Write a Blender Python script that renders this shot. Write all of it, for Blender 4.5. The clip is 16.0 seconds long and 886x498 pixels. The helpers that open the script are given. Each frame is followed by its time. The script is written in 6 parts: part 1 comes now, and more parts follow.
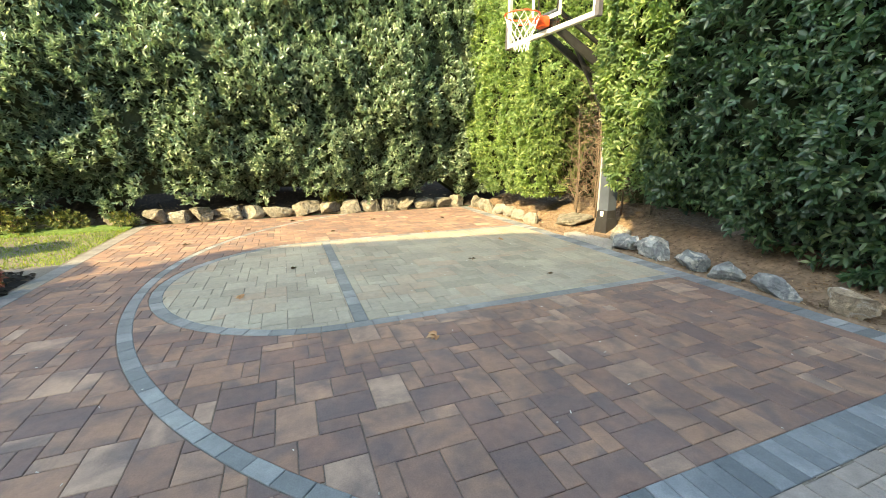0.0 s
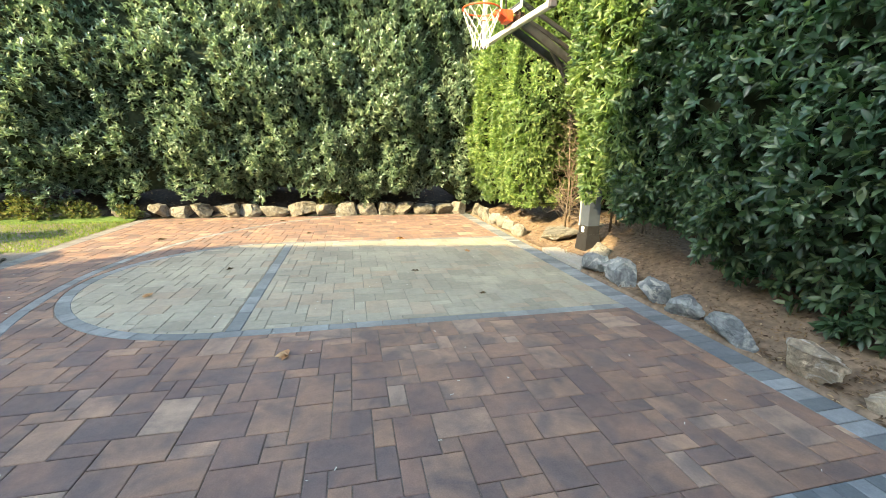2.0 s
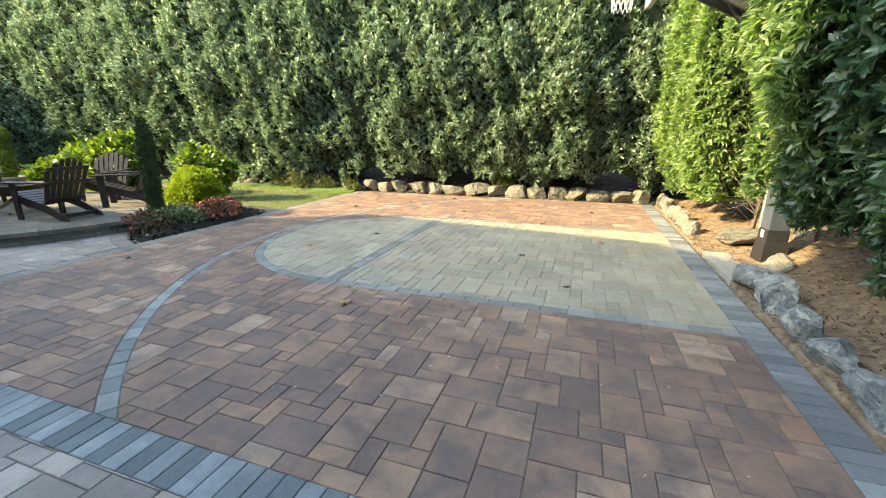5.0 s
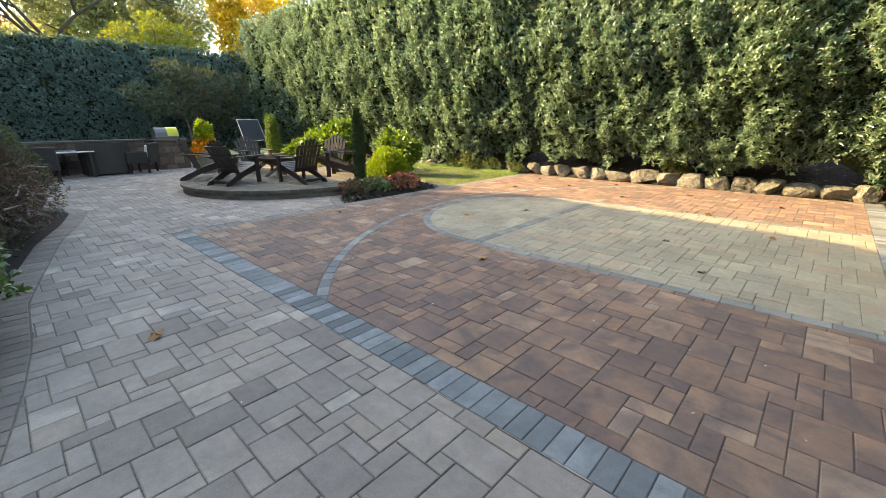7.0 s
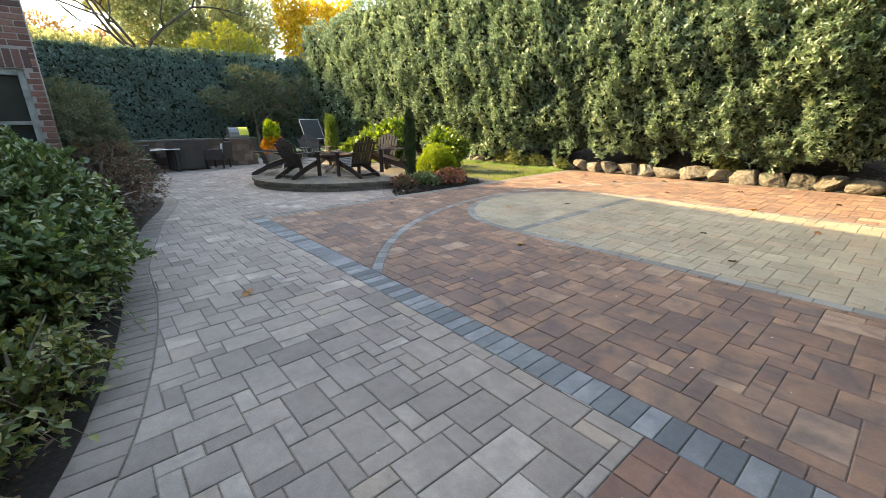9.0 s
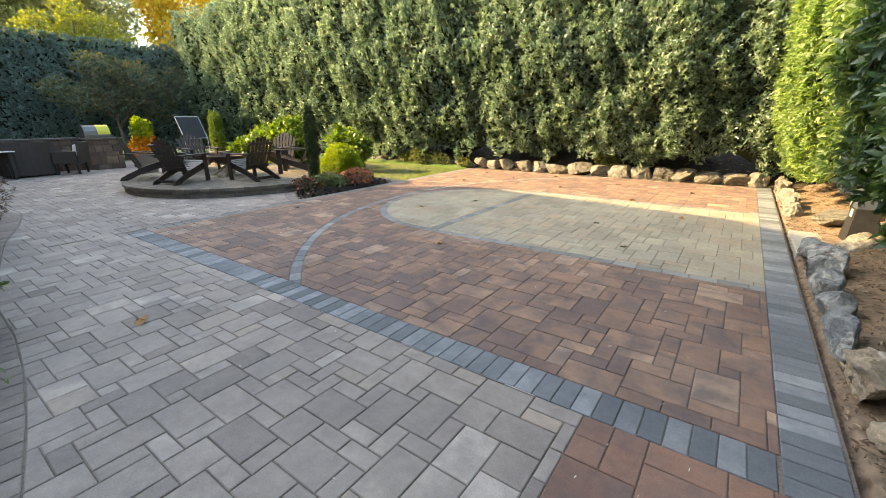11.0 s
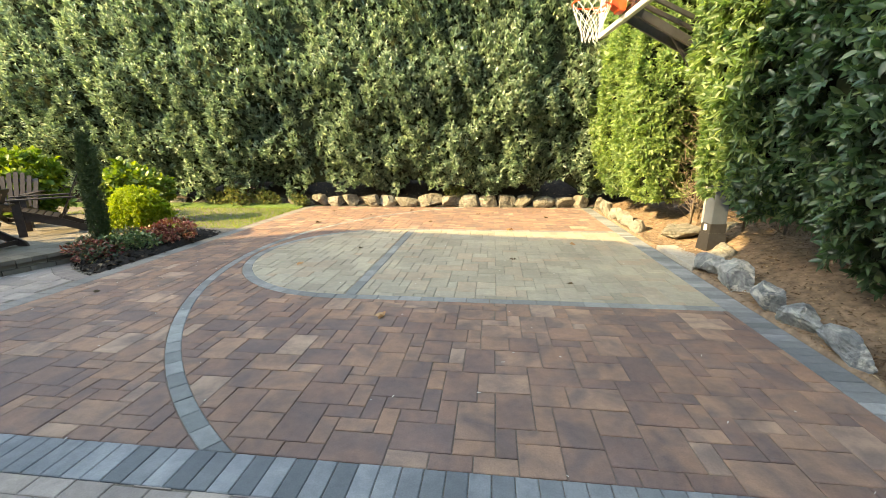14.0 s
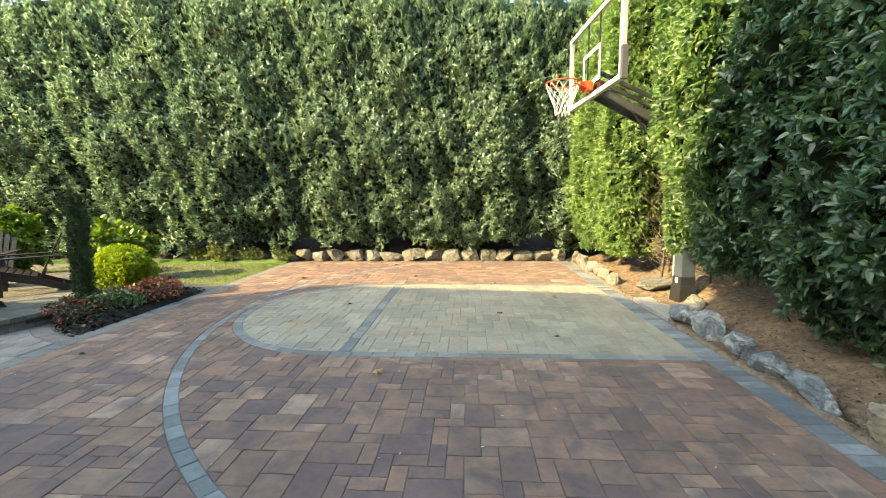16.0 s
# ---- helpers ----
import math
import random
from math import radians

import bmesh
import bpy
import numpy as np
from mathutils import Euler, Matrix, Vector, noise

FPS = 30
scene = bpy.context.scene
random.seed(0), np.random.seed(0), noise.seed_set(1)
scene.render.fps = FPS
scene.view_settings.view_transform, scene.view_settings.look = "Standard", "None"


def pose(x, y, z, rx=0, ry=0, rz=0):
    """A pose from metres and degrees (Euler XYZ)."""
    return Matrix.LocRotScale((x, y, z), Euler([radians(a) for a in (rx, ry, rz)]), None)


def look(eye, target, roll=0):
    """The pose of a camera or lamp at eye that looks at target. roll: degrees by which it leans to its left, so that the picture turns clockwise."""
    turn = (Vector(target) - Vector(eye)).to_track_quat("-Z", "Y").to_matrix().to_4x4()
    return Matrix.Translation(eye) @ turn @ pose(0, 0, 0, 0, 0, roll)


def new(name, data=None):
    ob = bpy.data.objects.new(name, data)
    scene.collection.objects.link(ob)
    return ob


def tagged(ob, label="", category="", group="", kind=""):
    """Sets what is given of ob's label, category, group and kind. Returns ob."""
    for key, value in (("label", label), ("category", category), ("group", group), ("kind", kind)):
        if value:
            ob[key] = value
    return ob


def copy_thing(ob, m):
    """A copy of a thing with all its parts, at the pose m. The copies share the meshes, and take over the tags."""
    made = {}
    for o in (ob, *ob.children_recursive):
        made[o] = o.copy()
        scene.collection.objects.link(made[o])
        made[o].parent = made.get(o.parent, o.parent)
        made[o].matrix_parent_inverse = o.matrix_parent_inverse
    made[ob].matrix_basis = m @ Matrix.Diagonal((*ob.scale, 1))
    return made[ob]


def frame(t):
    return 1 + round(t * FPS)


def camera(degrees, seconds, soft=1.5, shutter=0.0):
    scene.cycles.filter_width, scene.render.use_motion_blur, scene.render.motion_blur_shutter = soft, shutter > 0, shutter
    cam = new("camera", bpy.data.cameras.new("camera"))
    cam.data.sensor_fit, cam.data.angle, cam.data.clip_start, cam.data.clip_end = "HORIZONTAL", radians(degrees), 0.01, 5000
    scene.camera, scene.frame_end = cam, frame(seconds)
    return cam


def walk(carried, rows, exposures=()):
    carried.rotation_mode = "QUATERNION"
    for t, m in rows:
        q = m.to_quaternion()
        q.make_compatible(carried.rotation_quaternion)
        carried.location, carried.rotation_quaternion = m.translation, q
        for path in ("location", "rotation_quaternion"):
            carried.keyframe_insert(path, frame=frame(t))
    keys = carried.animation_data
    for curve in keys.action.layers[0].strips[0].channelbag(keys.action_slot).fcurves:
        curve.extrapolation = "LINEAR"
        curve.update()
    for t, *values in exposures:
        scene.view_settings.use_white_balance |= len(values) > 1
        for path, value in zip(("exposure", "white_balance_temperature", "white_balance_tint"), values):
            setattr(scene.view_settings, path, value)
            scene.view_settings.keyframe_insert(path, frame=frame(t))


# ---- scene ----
cam = camera(95.0, 16.0, soft=0.5)
PATH = [
    (0, (0.161, -0.101, 1.435), (0.851, 1.715, 0.958), -0.5),
    (0.5, (0.553, -0.14, 1.434), (1.181, 1.698, 0.958), -0.1),
    (1, (0.936, -0.075, 1.429), (1.51, 1.782, 0.961), 0.2),
    (1.5, (1.309, -0.118, 1.416), (1.819, 1.763, 0.963), 0.5),
    (2, (1.643, -0.159, 1.427), (2.074, 1.74, 0.973), 0.9),
    (2.5, (1.992, -0.061, 1.417), (2.306, 1.859, 0.953), 1.7),
    (3, (2.279, -0.029, 1.41), (2.43, 1.907, 0.934), 2.2),
    (3.2, (2.39, -0.035, 1.409), (2.472, 1.905, 0.927), 2.3),
    (5.5, (3.139, -0.302, 1.427), (2.324, 1.439, 0.874), -0.1),
    (6, (3.252, -0.455, 1.412), (2.261, 1.186, 0.843), 0.3),
    (6.5, (3.418, -0.558, 1.413), (2.252, 0.959, 0.832), -0.1),
    (7, (3.645, -0.623, 1.4), (2.339, 0.771, 0.806), -0.5),
    (7.5, (3.855, -0.707, 1.405), (2.451, 0.585, 0.805), -0.7),
    (8, (3.958, -0.852, 1.392), (2.5, 0.376, 0.787), -0.9),
    (8.2, (3.96, -0.886, 1.358), (2.488, 0.327, 0.755), -1.1),
    (10.3, (4.164, -1.012, 1.438), (2.85, 0.372, 0.839), -0.7),
    (10.5, (4.088, -1.056, 1.438), (2.825, 0.372, 0.833), -0.6),
    (11, (3.876, -1.035, 1.414), (2.76, 0.508, 0.803), -0.6),
    (11.5, (3.625, -0.872, 1.451), (2.688, 0.784, 0.835), -0.2),
    (12, (3.383, -0.797, 1.433), (2.617, 0.948, 0.823), 0.0),
    (12.5, (3.051, -0.764, 1.441), (2.436, 1.044, 0.846), 0.1),
    (13, (2.715, -0.662, 1.408), (2.239, 1.193, 0.83), -0.1),
    (13.5, (2.371, -0.585, 1.439), (2.026, 1.31, 0.898), -0.4),
    (14, (2.102, -0.613, 1.466), (1.866, 1.312, 0.979), -0.6),
    (14.5, (2.004, -0.66, 1.49), (1.842, 1.289, 1.073), -0.6),
    (15, (1.986, -0.725, 1.516), (1.857, 1.241, 1.171), -0.7),
    (15.5, (1.944, -0.794, 1.554), (1.826, 1.183, 1.272), -0.6),
    (16, (1.957, -0.831, 1.566), (1.832, 1.151, 1.327), -0.6),
]
EXPOSURES = [(0, 2.77, 7600, -1), (3, 2.82, 7050, 0), (5.5, 2.70, 7350, -2), (7, 2.63, 8150, 5), (8, 2.66, 8250, 8), (11, 2.76, 8500, 8), (13, 2.80, 8500, 4), (15, 2.73, 8100, 0), (16, 2.63, 7500, -3)]
walk(cam, [(t, look(eye, target, roll)) for t, eye, target, roll in PATH], EXPOSURES)

# ---- world, sun ----
SUN_WAY = Vector((1.5, 0.96, -1.0)).normalized()
world = bpy.data.worlds.new("world")
scene.world = world
world.use_nodes = True
wn = world.node_tree.nodes
sky = wn.new("ShaderNodeTexSky")
sky.sky_type = "NISHITA"
sky.sun_disc = False
sky.sun_elevation = math.asin(-SUN_WAY.z)
sky.sun_rotation = math.atan2(-SUN_WAY.x, -SUN_WAY.y)
sky.air_density, sky.dust_density, sky.ozone_density = 1.0, 1.5, 1.0
world.node_tree.links.new(sky.outputs[0], wn["Background"].inputs[0])
wn["Background"].inputs[1].default_value = 0.155
sun = new("sun", bpy.data.lights.new("sun", "SUN"))
sun.data.energy, sun.data.angle, sun.data.color = 2.5, radians(0.55), (1.0, 0.775, 0.47)
sun.matrix_world = look((0, 0, 30), Vector((0, 0, 30)) + SUN_WAY)


# ---- materials ----
def node_material(name, rough=0.8, metal=0.0, spec=0.5):
    m = bpy.data.materials.new(name)
    m.use_nodes = True
    nt = m.node_tree
    b = nt.nodes["Principled BSDF"]
    b.inputs["Roughness"].default_value = rough
    b.inputs["Metallic"].default_value = metal
    b.inputs["Specular IOR Level"].default_value = spec
    return m, nt, b


def ramp(nt, fac, stops, mode="LINEAR"):
    r = nt.nodes.new("ShaderNodeValToRGB")
    r.color_ramp.interpolation = mode
    while len(r.color_ramp.elements) < len(stops):
        r.color_ramp.elements.new(0.5)
    for e, (p, c) in zip(r.color_ramp.elements, stops):
        e.position, e.color = p, (*c, 1)
    nt.links.new(fac, r.inputs[0])
    return r.outputs[0]


def noise_of(nt, scale, detail=4, rough=0.55, coord="world", distort=0.0):
    n = nt.nodes.new("ShaderNodeTexNoise")
    n.inputs["Scale"].default_value = scale
    n.inputs["Detail"].default_value = detail
    n.inputs["Roughness"].default_value = rough
    n.inputs["Distortion"].default_value = distort
    if coord == "world":
        g = nt.nodes.new("ShaderNodeNewGeometry")
        nt.links.new(g.outputs["Position"], n.inputs["Vector"])
    else:
        g = nt.nodes.new("ShaderNodeTexCoord")
        nt.links.new(g.outputs["Object"], n.inputs["Vector"])
    return n.outputs["Fac"]


def blend(nt, a, b, fac, mode="MIX"):
    x = nt.nodes.new("ShaderNodeMix")
    x.data_type, x.blend_type = "RGBA", mode
    for sock, v in ((x.inputs[6], a), (x.inputs[7], b), (x.inputs[0], fac)):
        if isinstance(v, (int, float)):
            sock.default_value = v
        elif isinstance(v, tuple):
            sock.default_value = (*v, 1)
        else:
            nt.links.new(v, sock)
    return x.outputs[2]


def maths(nt, op, a, b=0.0):
    x = nt.nodes.new("ShaderNodeMath")
    x.operation = op
    for sock, v in zip(x.inputs, (a, b)):
        if isinstance(v, (int, float)):
            sock.default_value = v
        else:
            nt.links.new(v, sock)
    return x.outputs[0]


def bump(nt, b, height, strength=0.3, distance=0.01):
    n = nt.nodes.new("ShaderNodeBump")
    n.inputs["Strength"].default_value = strength
    n.inputs["Distance"].default_value = distance
    nt.links.new(height, n.inputs["Height"])
    nt.links.new(n.outputs[0], b.inputs["Normal"])


def piece_random(nt):
    """One random number for each piece, single or joined."""
    o = nt.nodes.new("ShaderNodeObjectInfo")
    g = nt.nodes.new("ShaderNodeNewGeometry")
    return maths(nt, "FRACT", maths(nt, "ADD", o.outputs["Random"], g.outputs["Random Per Island"]))


def paver_material(name, stops, mottle, blotch=0.55, rough=0.78, cloud_scale=4.2):
    """Concrete pavers: a colour for each piece, clouds that stop at its edges, pits and wide stains."""
    m, nt, b = node_material(name, rough, spec=0.35)
    r = piece_random(nt)
    base = ramp(nt, r, stops)
    g = nt.nodes.new("ShaderNodeNewGeometry")
    shift = nt.nodes.new("ShaderNodeVectorMath")
    shift.operation = "ADD"
    nt.links.new(g.outputs["Position"], shift.inputs[0])
    nt.links.new(maths(nt, "MULTIPLY", r, 61.0), shift.inputs[1])
    cloud = nt.nodes.new("ShaderNodeTexNoise")
    cloud.inputs["Scale"].default_value = cloud_scale
    cloud.inputs["Detail"].default_value = 3
    cloud.inputs["Roughness"].default_value = 0.5
    cloud.inputs["Distortion"].default_value = 0.5
    nt.links.new(shift.outputs[0], cloud.inputs["Vector"])
    blot = ramp(nt, cloud.outputs["Fac"], [(0.34, (0, 0, 0)), (0.66, (1, 1, 1))])
    col = blend(nt, base, mottle, maths(nt, "MULTIPLY", blot, blotch))
    fine = noise_of(nt, 120, 5, 0.7)
    grit = ramp(nt, fine, [(0.3, (0.84, 0.84, 0.84)), (0.7, (1.12, 1.12, 1.12))])
    col = blend(nt, col, grit, 1.0, "MULTIPLY")
    mid = ramp(nt, noise_of(nt, 19, 4, 0.65), [(0.3, (0.88, 0.88, 0.89)), (0.72, (1.10, 1.09, 1.08))])
    col = blend(nt, col, mid, 1.0, "MULTIPLY")
    wide = ramp(nt, noise_of(nt, 1.3, 4, 0.6), [(0.3, (0.80, 0.80, 0.82)), (0.7, (1.14, 1.13, 1.11))])
    col = blend(nt, col, wide, 1.0, "MULTIPLY")
    nt.links.new(col, b.inputs["Base Color"])
    both = maths(nt, "ADD", fine, maths(nt, "MULTIPLY", noise_of(nt, 28, 3), 1.4))
    bump(nt, b, both, 0.35, 0.004)
    return m


def plain(name, colour, rough=0.7, metal=0.0, vary=0.25, scale=30, spec=0.5, bumpy=0.15):
    m, nt, b = node_material(name, rough, metal, spec)
    f = noise_of(nt, scale, 5, 0.6)
    lo = tuple(c * (1 - vary) for c in colour)
    hi = tuple(min(1, c * (1 + vary)) for c in colour)
    col = ramp(nt, f, [(0.3, lo), (0.7, hi)])
    wide = ramp(nt, noise_of(nt, 2.3, 2), [(0.3, (0.86, 0.86, 0.86)), (0.7, (1.1, 1.1, 1.1))])
    nt.links.new(blend(nt, col, wide, 1.0, "MULTIPLY"), b.inputs["Base Color"])
    if bumpy:
        bump(nt, b, f, bumpy, 0.01)
    return m


def leaf_material(name, stops, rough=0.35, glow=0.25, spec=0.5, shine=(1.3, 1.35, 0.5)):
    """A leaf: its own colour reflected, and a yellower light let through."""
    m, nt, b = node_material(name, rough, spec=spec)
    g = nt.nodes.new("ShaderNodeNewGeometry")
    col = ramp(nt, g.outputs["Random Per Island"], stops)
    wide = ramp(nt, noise_of(nt, 1.1, 2), [(0.3, (0.78, 0.82, 0.82)), (0.7, (1.2, 1.15, 1.1))])
    col = blend(nt, col, wide, 1.0, "MULTIPLY")
    nt.links.new(col, b.inputs["Base Color"])
    t = nt.nodes.new("ShaderNodeBsdfTranslucent")
    nt.links.new(blend(nt, col, shine, 1.0, "MULTIPLY"), t.inputs[0])
    x = nt.nodes.new("ShaderNodeMixShader")
    x.inputs[0].default_value = glow
    nt.links.new(b.outputs[0], x.inputs[1])
    nt.links.new(t.outputs[0], x.inputs[2])
    nt.links.new(x.outputs[0], nt.nodes["Material Output"].inputs[0])
    return m


RED = paver_material("red_paver", [(0.0, (0.205, 0.136, 0.115)), (0.2, (0.258, 0.160, 0.122)), (0.45, (0.305, 0.186, 0.130)), (0.7, (0.345, 0.212, 0.144)), (0.9, (0.402, 0.258, 0.178)), (1.0, (0.455, 0.325, 0.238))], (0.142, 0.112, 0.107), 0.82)
CREAM = paver_material("cream_paver", [(0.0, (0.299, 0.270, 0.207)), (0.35, (0.357, 0.321, 0.246)), (0.75, (0.410, 0.370, 0.286)), (0.9, (0.418, 0.336, 0.246)), (1.0, (0.384, 0.300, 0.219))], (0.322, 0.300, 0.239), 0.5)
SLATE = paver_material("charcoal_paver", [(0.0, (0.128, 0.144, 0.152)), (0.5, (0.214, 0.230, 0.241)), (1.0, (0.342, 0.360, 0.373))], (0.133, 0.149, 0.161), 0.55)
RUSTY = paver_material("rust_paver", [(0.0, (0.20, 0.118, 0.092)), (0.5, (0.27, 0.148, 0.108)), (1.0, (0.33, 0.185, 0.128))], (0.165, 0.122, 0.110), 0.7)
GREY = paver_material("grey_paver", [(0.0, (0.225, 0.192, 0.170)), (0.18, (0.300, 0.258, 0.228)), (0.5, (0.352, 0.303, 0.268)), (0.76, (0.392, 0.338, 0.298)), (0.86, (0.385, 0.315, 0.258)), (0.94, (0.460, 0.402, 0.355)), (1.0, (0.520, 0.462, 0.410))], (0.262, 0.228, 0.208), 0.65)
RIM = paver_material("rim_paver", [(0.0, (0.229, 0.194, 0.173)), (0.6, (0.293, 0.248, 0.219)), (1.0, (0.360, 0.307, 0.267))], (0.205, 0.171, 0.152), 0.6)
LINE = paver_material("line_paver", [(0.0, (0.171, 0.184, 0.184)), (0.5, (0.243, 0.261, 0.257)), (1.0, (0.324, 0.342, 0.333))], (0.171, 0.180, 0.180), 0.5)
EDGE = paver_material("edge_paver", [(0.0, (0.185, 0.18, 0.165)), (1.0, (0.28, 0.265, 0.24))], (0.19, 0.19, 0.19), 0.5)
JOINT = plain("joint_sand", (0.175, 0.15, 0.122), 0.95, vary=0.4, scale=90)
CONCRETE = plain("concrete", (0.36, 0.345, 0.31), 0.9, vary=0.2, scale=40)
# palest stops stand in for whitish glints and sheen on the leaves
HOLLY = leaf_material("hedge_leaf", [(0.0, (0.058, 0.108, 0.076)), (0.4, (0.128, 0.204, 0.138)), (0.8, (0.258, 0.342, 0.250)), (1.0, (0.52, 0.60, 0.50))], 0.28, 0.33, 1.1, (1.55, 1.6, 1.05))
# laurel for the shaded stretch: the shade is put into a darker green
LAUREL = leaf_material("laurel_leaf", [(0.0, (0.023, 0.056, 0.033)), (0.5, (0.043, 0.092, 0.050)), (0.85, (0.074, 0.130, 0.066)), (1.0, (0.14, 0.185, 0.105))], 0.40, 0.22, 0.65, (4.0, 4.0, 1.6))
# laurel in full sun: the sunlight is put into a paler green
SUNNY = leaf_material("sunlit_laurel_leaf", [(0.0, (0.085, 0.145, 0.06)), (0.5, (0.15, 0.23, 0.095)), (0.85, (0.23, 0.315, 0.135)), (1.0, (0.34, 0.40, 0.20))], 0.42, 0.42, 0.6, (1.95, 2.05, 1.0))
# far hedge: bluish haze and glare put into the leaf colour
FAR_HAZE = leaf_material("hazed_hedge_leaf", [(0.0, (0.12, 0.185, 0.195)), (0.6, (0.155, 0.235, 0.235)), (1.0, (0.20, 0.275, 0.26))], 0.7, 0.25, 0.3)
# the near laurel's lit end: same leaf, sun painted in as paler colour
LAUREL_LIT = leaf_material("lit_laurel_leaf", [(0.0, (0.062, 0.115, 0.052)), (0.5, (0.115, 0.185, 0.080)), (0.85, (0.18, 0.255, 0.112)), (1.0, (0.27, 0.33, 0.17))], 0.42, 0.42, 0.6, (1.95, 2.05, 1.0))
# near-black on purpose: gaps between leaves read as deep shade
CORE = plain("hedge_inner_shade", (0.036, 0.044, 0.025), 1.0, vary=0.5, scale=12, spec=0.0)


# ---- building helpers ----
def part(name, bm, material, parent, label="", smooth=False):
    me = bpy.data.meshes.new(name)
    bm.to_mesh(me)
    bm.free()
    if smooth:
        me.shade_smooth()
    ob = new(name, me)
    me.materials.append(material)
    ob.parent = parent
    if label:
        ob["label"] = label
    return ob


def mesh_part(name, verts, faces, material, parent, smooth=False):
    me = bpy.data.meshes.new(name)
    me.from_pydata(verts, [], faces)
    me.update()
    if smooth:
        me.shade_smooth()
    me.materials.append(material)
    ob = new(name, me)
    ob.parent = parent
    return ob


def box(bm, x0, y0, z0, x1, y1, z1, bevel=0.0, m=None, segs=2):
    made = bmesh.ops.create_cube(bm, size=1.0)
    vs = made["verts"]
    for v in vs:
        v.co = Vector((x0 + (v.co.x + 0.5) * (x1 - x0), y0 + (v.co.y + 0.5) * (y1 - y0), z0 + (v.co.z + 0.5) * (z1 - z0)))
    if bevel:
        es = list({e for v in vs for e in v.link_edges})
        out = bmesh.ops.bevel(bm, geom=es, offset=bevel, segments=segs, affect="EDGES", profile=0.6)
        vs = list({v for f in out["faces"] for v in f.verts} | {v for v in vs if v.is_valid})
    if m is not None:
        bmesh.ops.transform(bm, matrix=m, verts=vs)
    return vs


def boxed(*a, **k):
    bm = bmesh.new()
    box(bm, *a, **k)
    return bm


def tube(bm, pts, r0, r1=None, sides=8):
    r1 = r0 if r1 is None else r1
    rings = []
    n = len(pts)
    for i, p in enumerate(pts):
        p = Vector(p)
        d = (Vector(pts[min(i + 1, n - 1)]) - Vector(pts[max(i - 1, 0)])).normalized()
        a = d.orthogonal().normalized()
        b = d.cross(a)
        r = r0 + (r1 - r0) * i / max(1, n - 1)
        rings.append([bm.verts.new(p + r * (math.cos(2 * math.pi * k / sides) * a + math.sin(2 * math.pi * k / sides) * b)) for k in range(sides)])
    for i in range(n - 1):
        q = rings[i]
        w = rings[i + 1]
        # keep rings untwisted
        best = min(range(sides), key=lambda s: (q[0].co - w[s].co).length)
        w = w[best:] + w[:best]
        rings[i + 1] = w
        for k in range(sides):
            bm.faces.new((q[k], q[(k + 1) % sides], w[(k + 1) % sides], w[k]))
    bm.faces.new(rings[0][::-1])
    bm.faces.new(rings[-1])


def empty(name, at=(0, 0, 0), label="", category="", group="", kind=""):
    ob = new(name)
    ob.location = at
    return tagged(ob, label, category, group, kind)


# ---- leaves ----
def leaf_mesh(name, base, axis, up, size, material, parent, wide=0.42, fold=0.12, droop=0.15):
    """One joined mesh of pointed, folded leaves. base, axis, up: arrays n x 3; size: n."""
    n = len(base)
    axis = axis / np.linalg.norm(axis, axis=1, keepdims=True)
    side = np.cross(axis, up)
    side /= np.linalg.norm(side, axis=1, keepdims=True) + 1e-9
    nor = np.cross(side, axis)
    s = size[:, None]
    w = wide * s * 0.5
    v = np.empty((n, 7, 3))
    v[:, 0] = base
    v[:, 1] = base + axis * s * 0.30 - side * w * 0.9 + nor * s * fold * 0.8
    v[:, 2] = base + axis * s * 0.30 + side * w * 0.9 + nor * s * fold * 0.8
    v[:, 3] = base + axis * s * 0.65 - side * w * 0.85 + nor * s * (fold * 0.6 - droop * 0.3)
    v[:, 4] = base + axis * s * 0.65 + side * w * 0.85 + nor * s * (fold * 0.6 - droop * 0.3)
    v[:, 5] = base + axis * s * 0.5 - nor * s * droop * 0.05
    v[:, 6] = base + axis * s - nor * s * droop
    tri = np.array([[0, 5, 1], [1, 5, 3], [3, 5, 6], [0, 2, 5], [2, 4, 5], [4, 6, 5]])
    f = (np.arange(n)[:, None, None] * 7 + tri[None]).reshape(-1)
    me = bpy.data.meshes.new(name)
    me.vertices.add(n * 7)
    me.vertices.foreach_set("co", v.reshape(-1).astype(np.float32))
    k = n * 6
    me.loops.add(k * 3)
    me.loops.foreach_set("vertex_index", f.astype(np.int32))
    me.polygons.add(k)
    me.polygons.foreach_set("loop_start", np.arange(0, k * 3, 3, dtype=np.int32))
    me.polygons.foreach_set("loop_total", np.full(k, 3, dtype=np.int32))
    me.update()
    me.validate()
    me.materials.append(material)
    ob = new(name, me)
    ob.parent = parent
    return tagged(ob, kind="stuff")


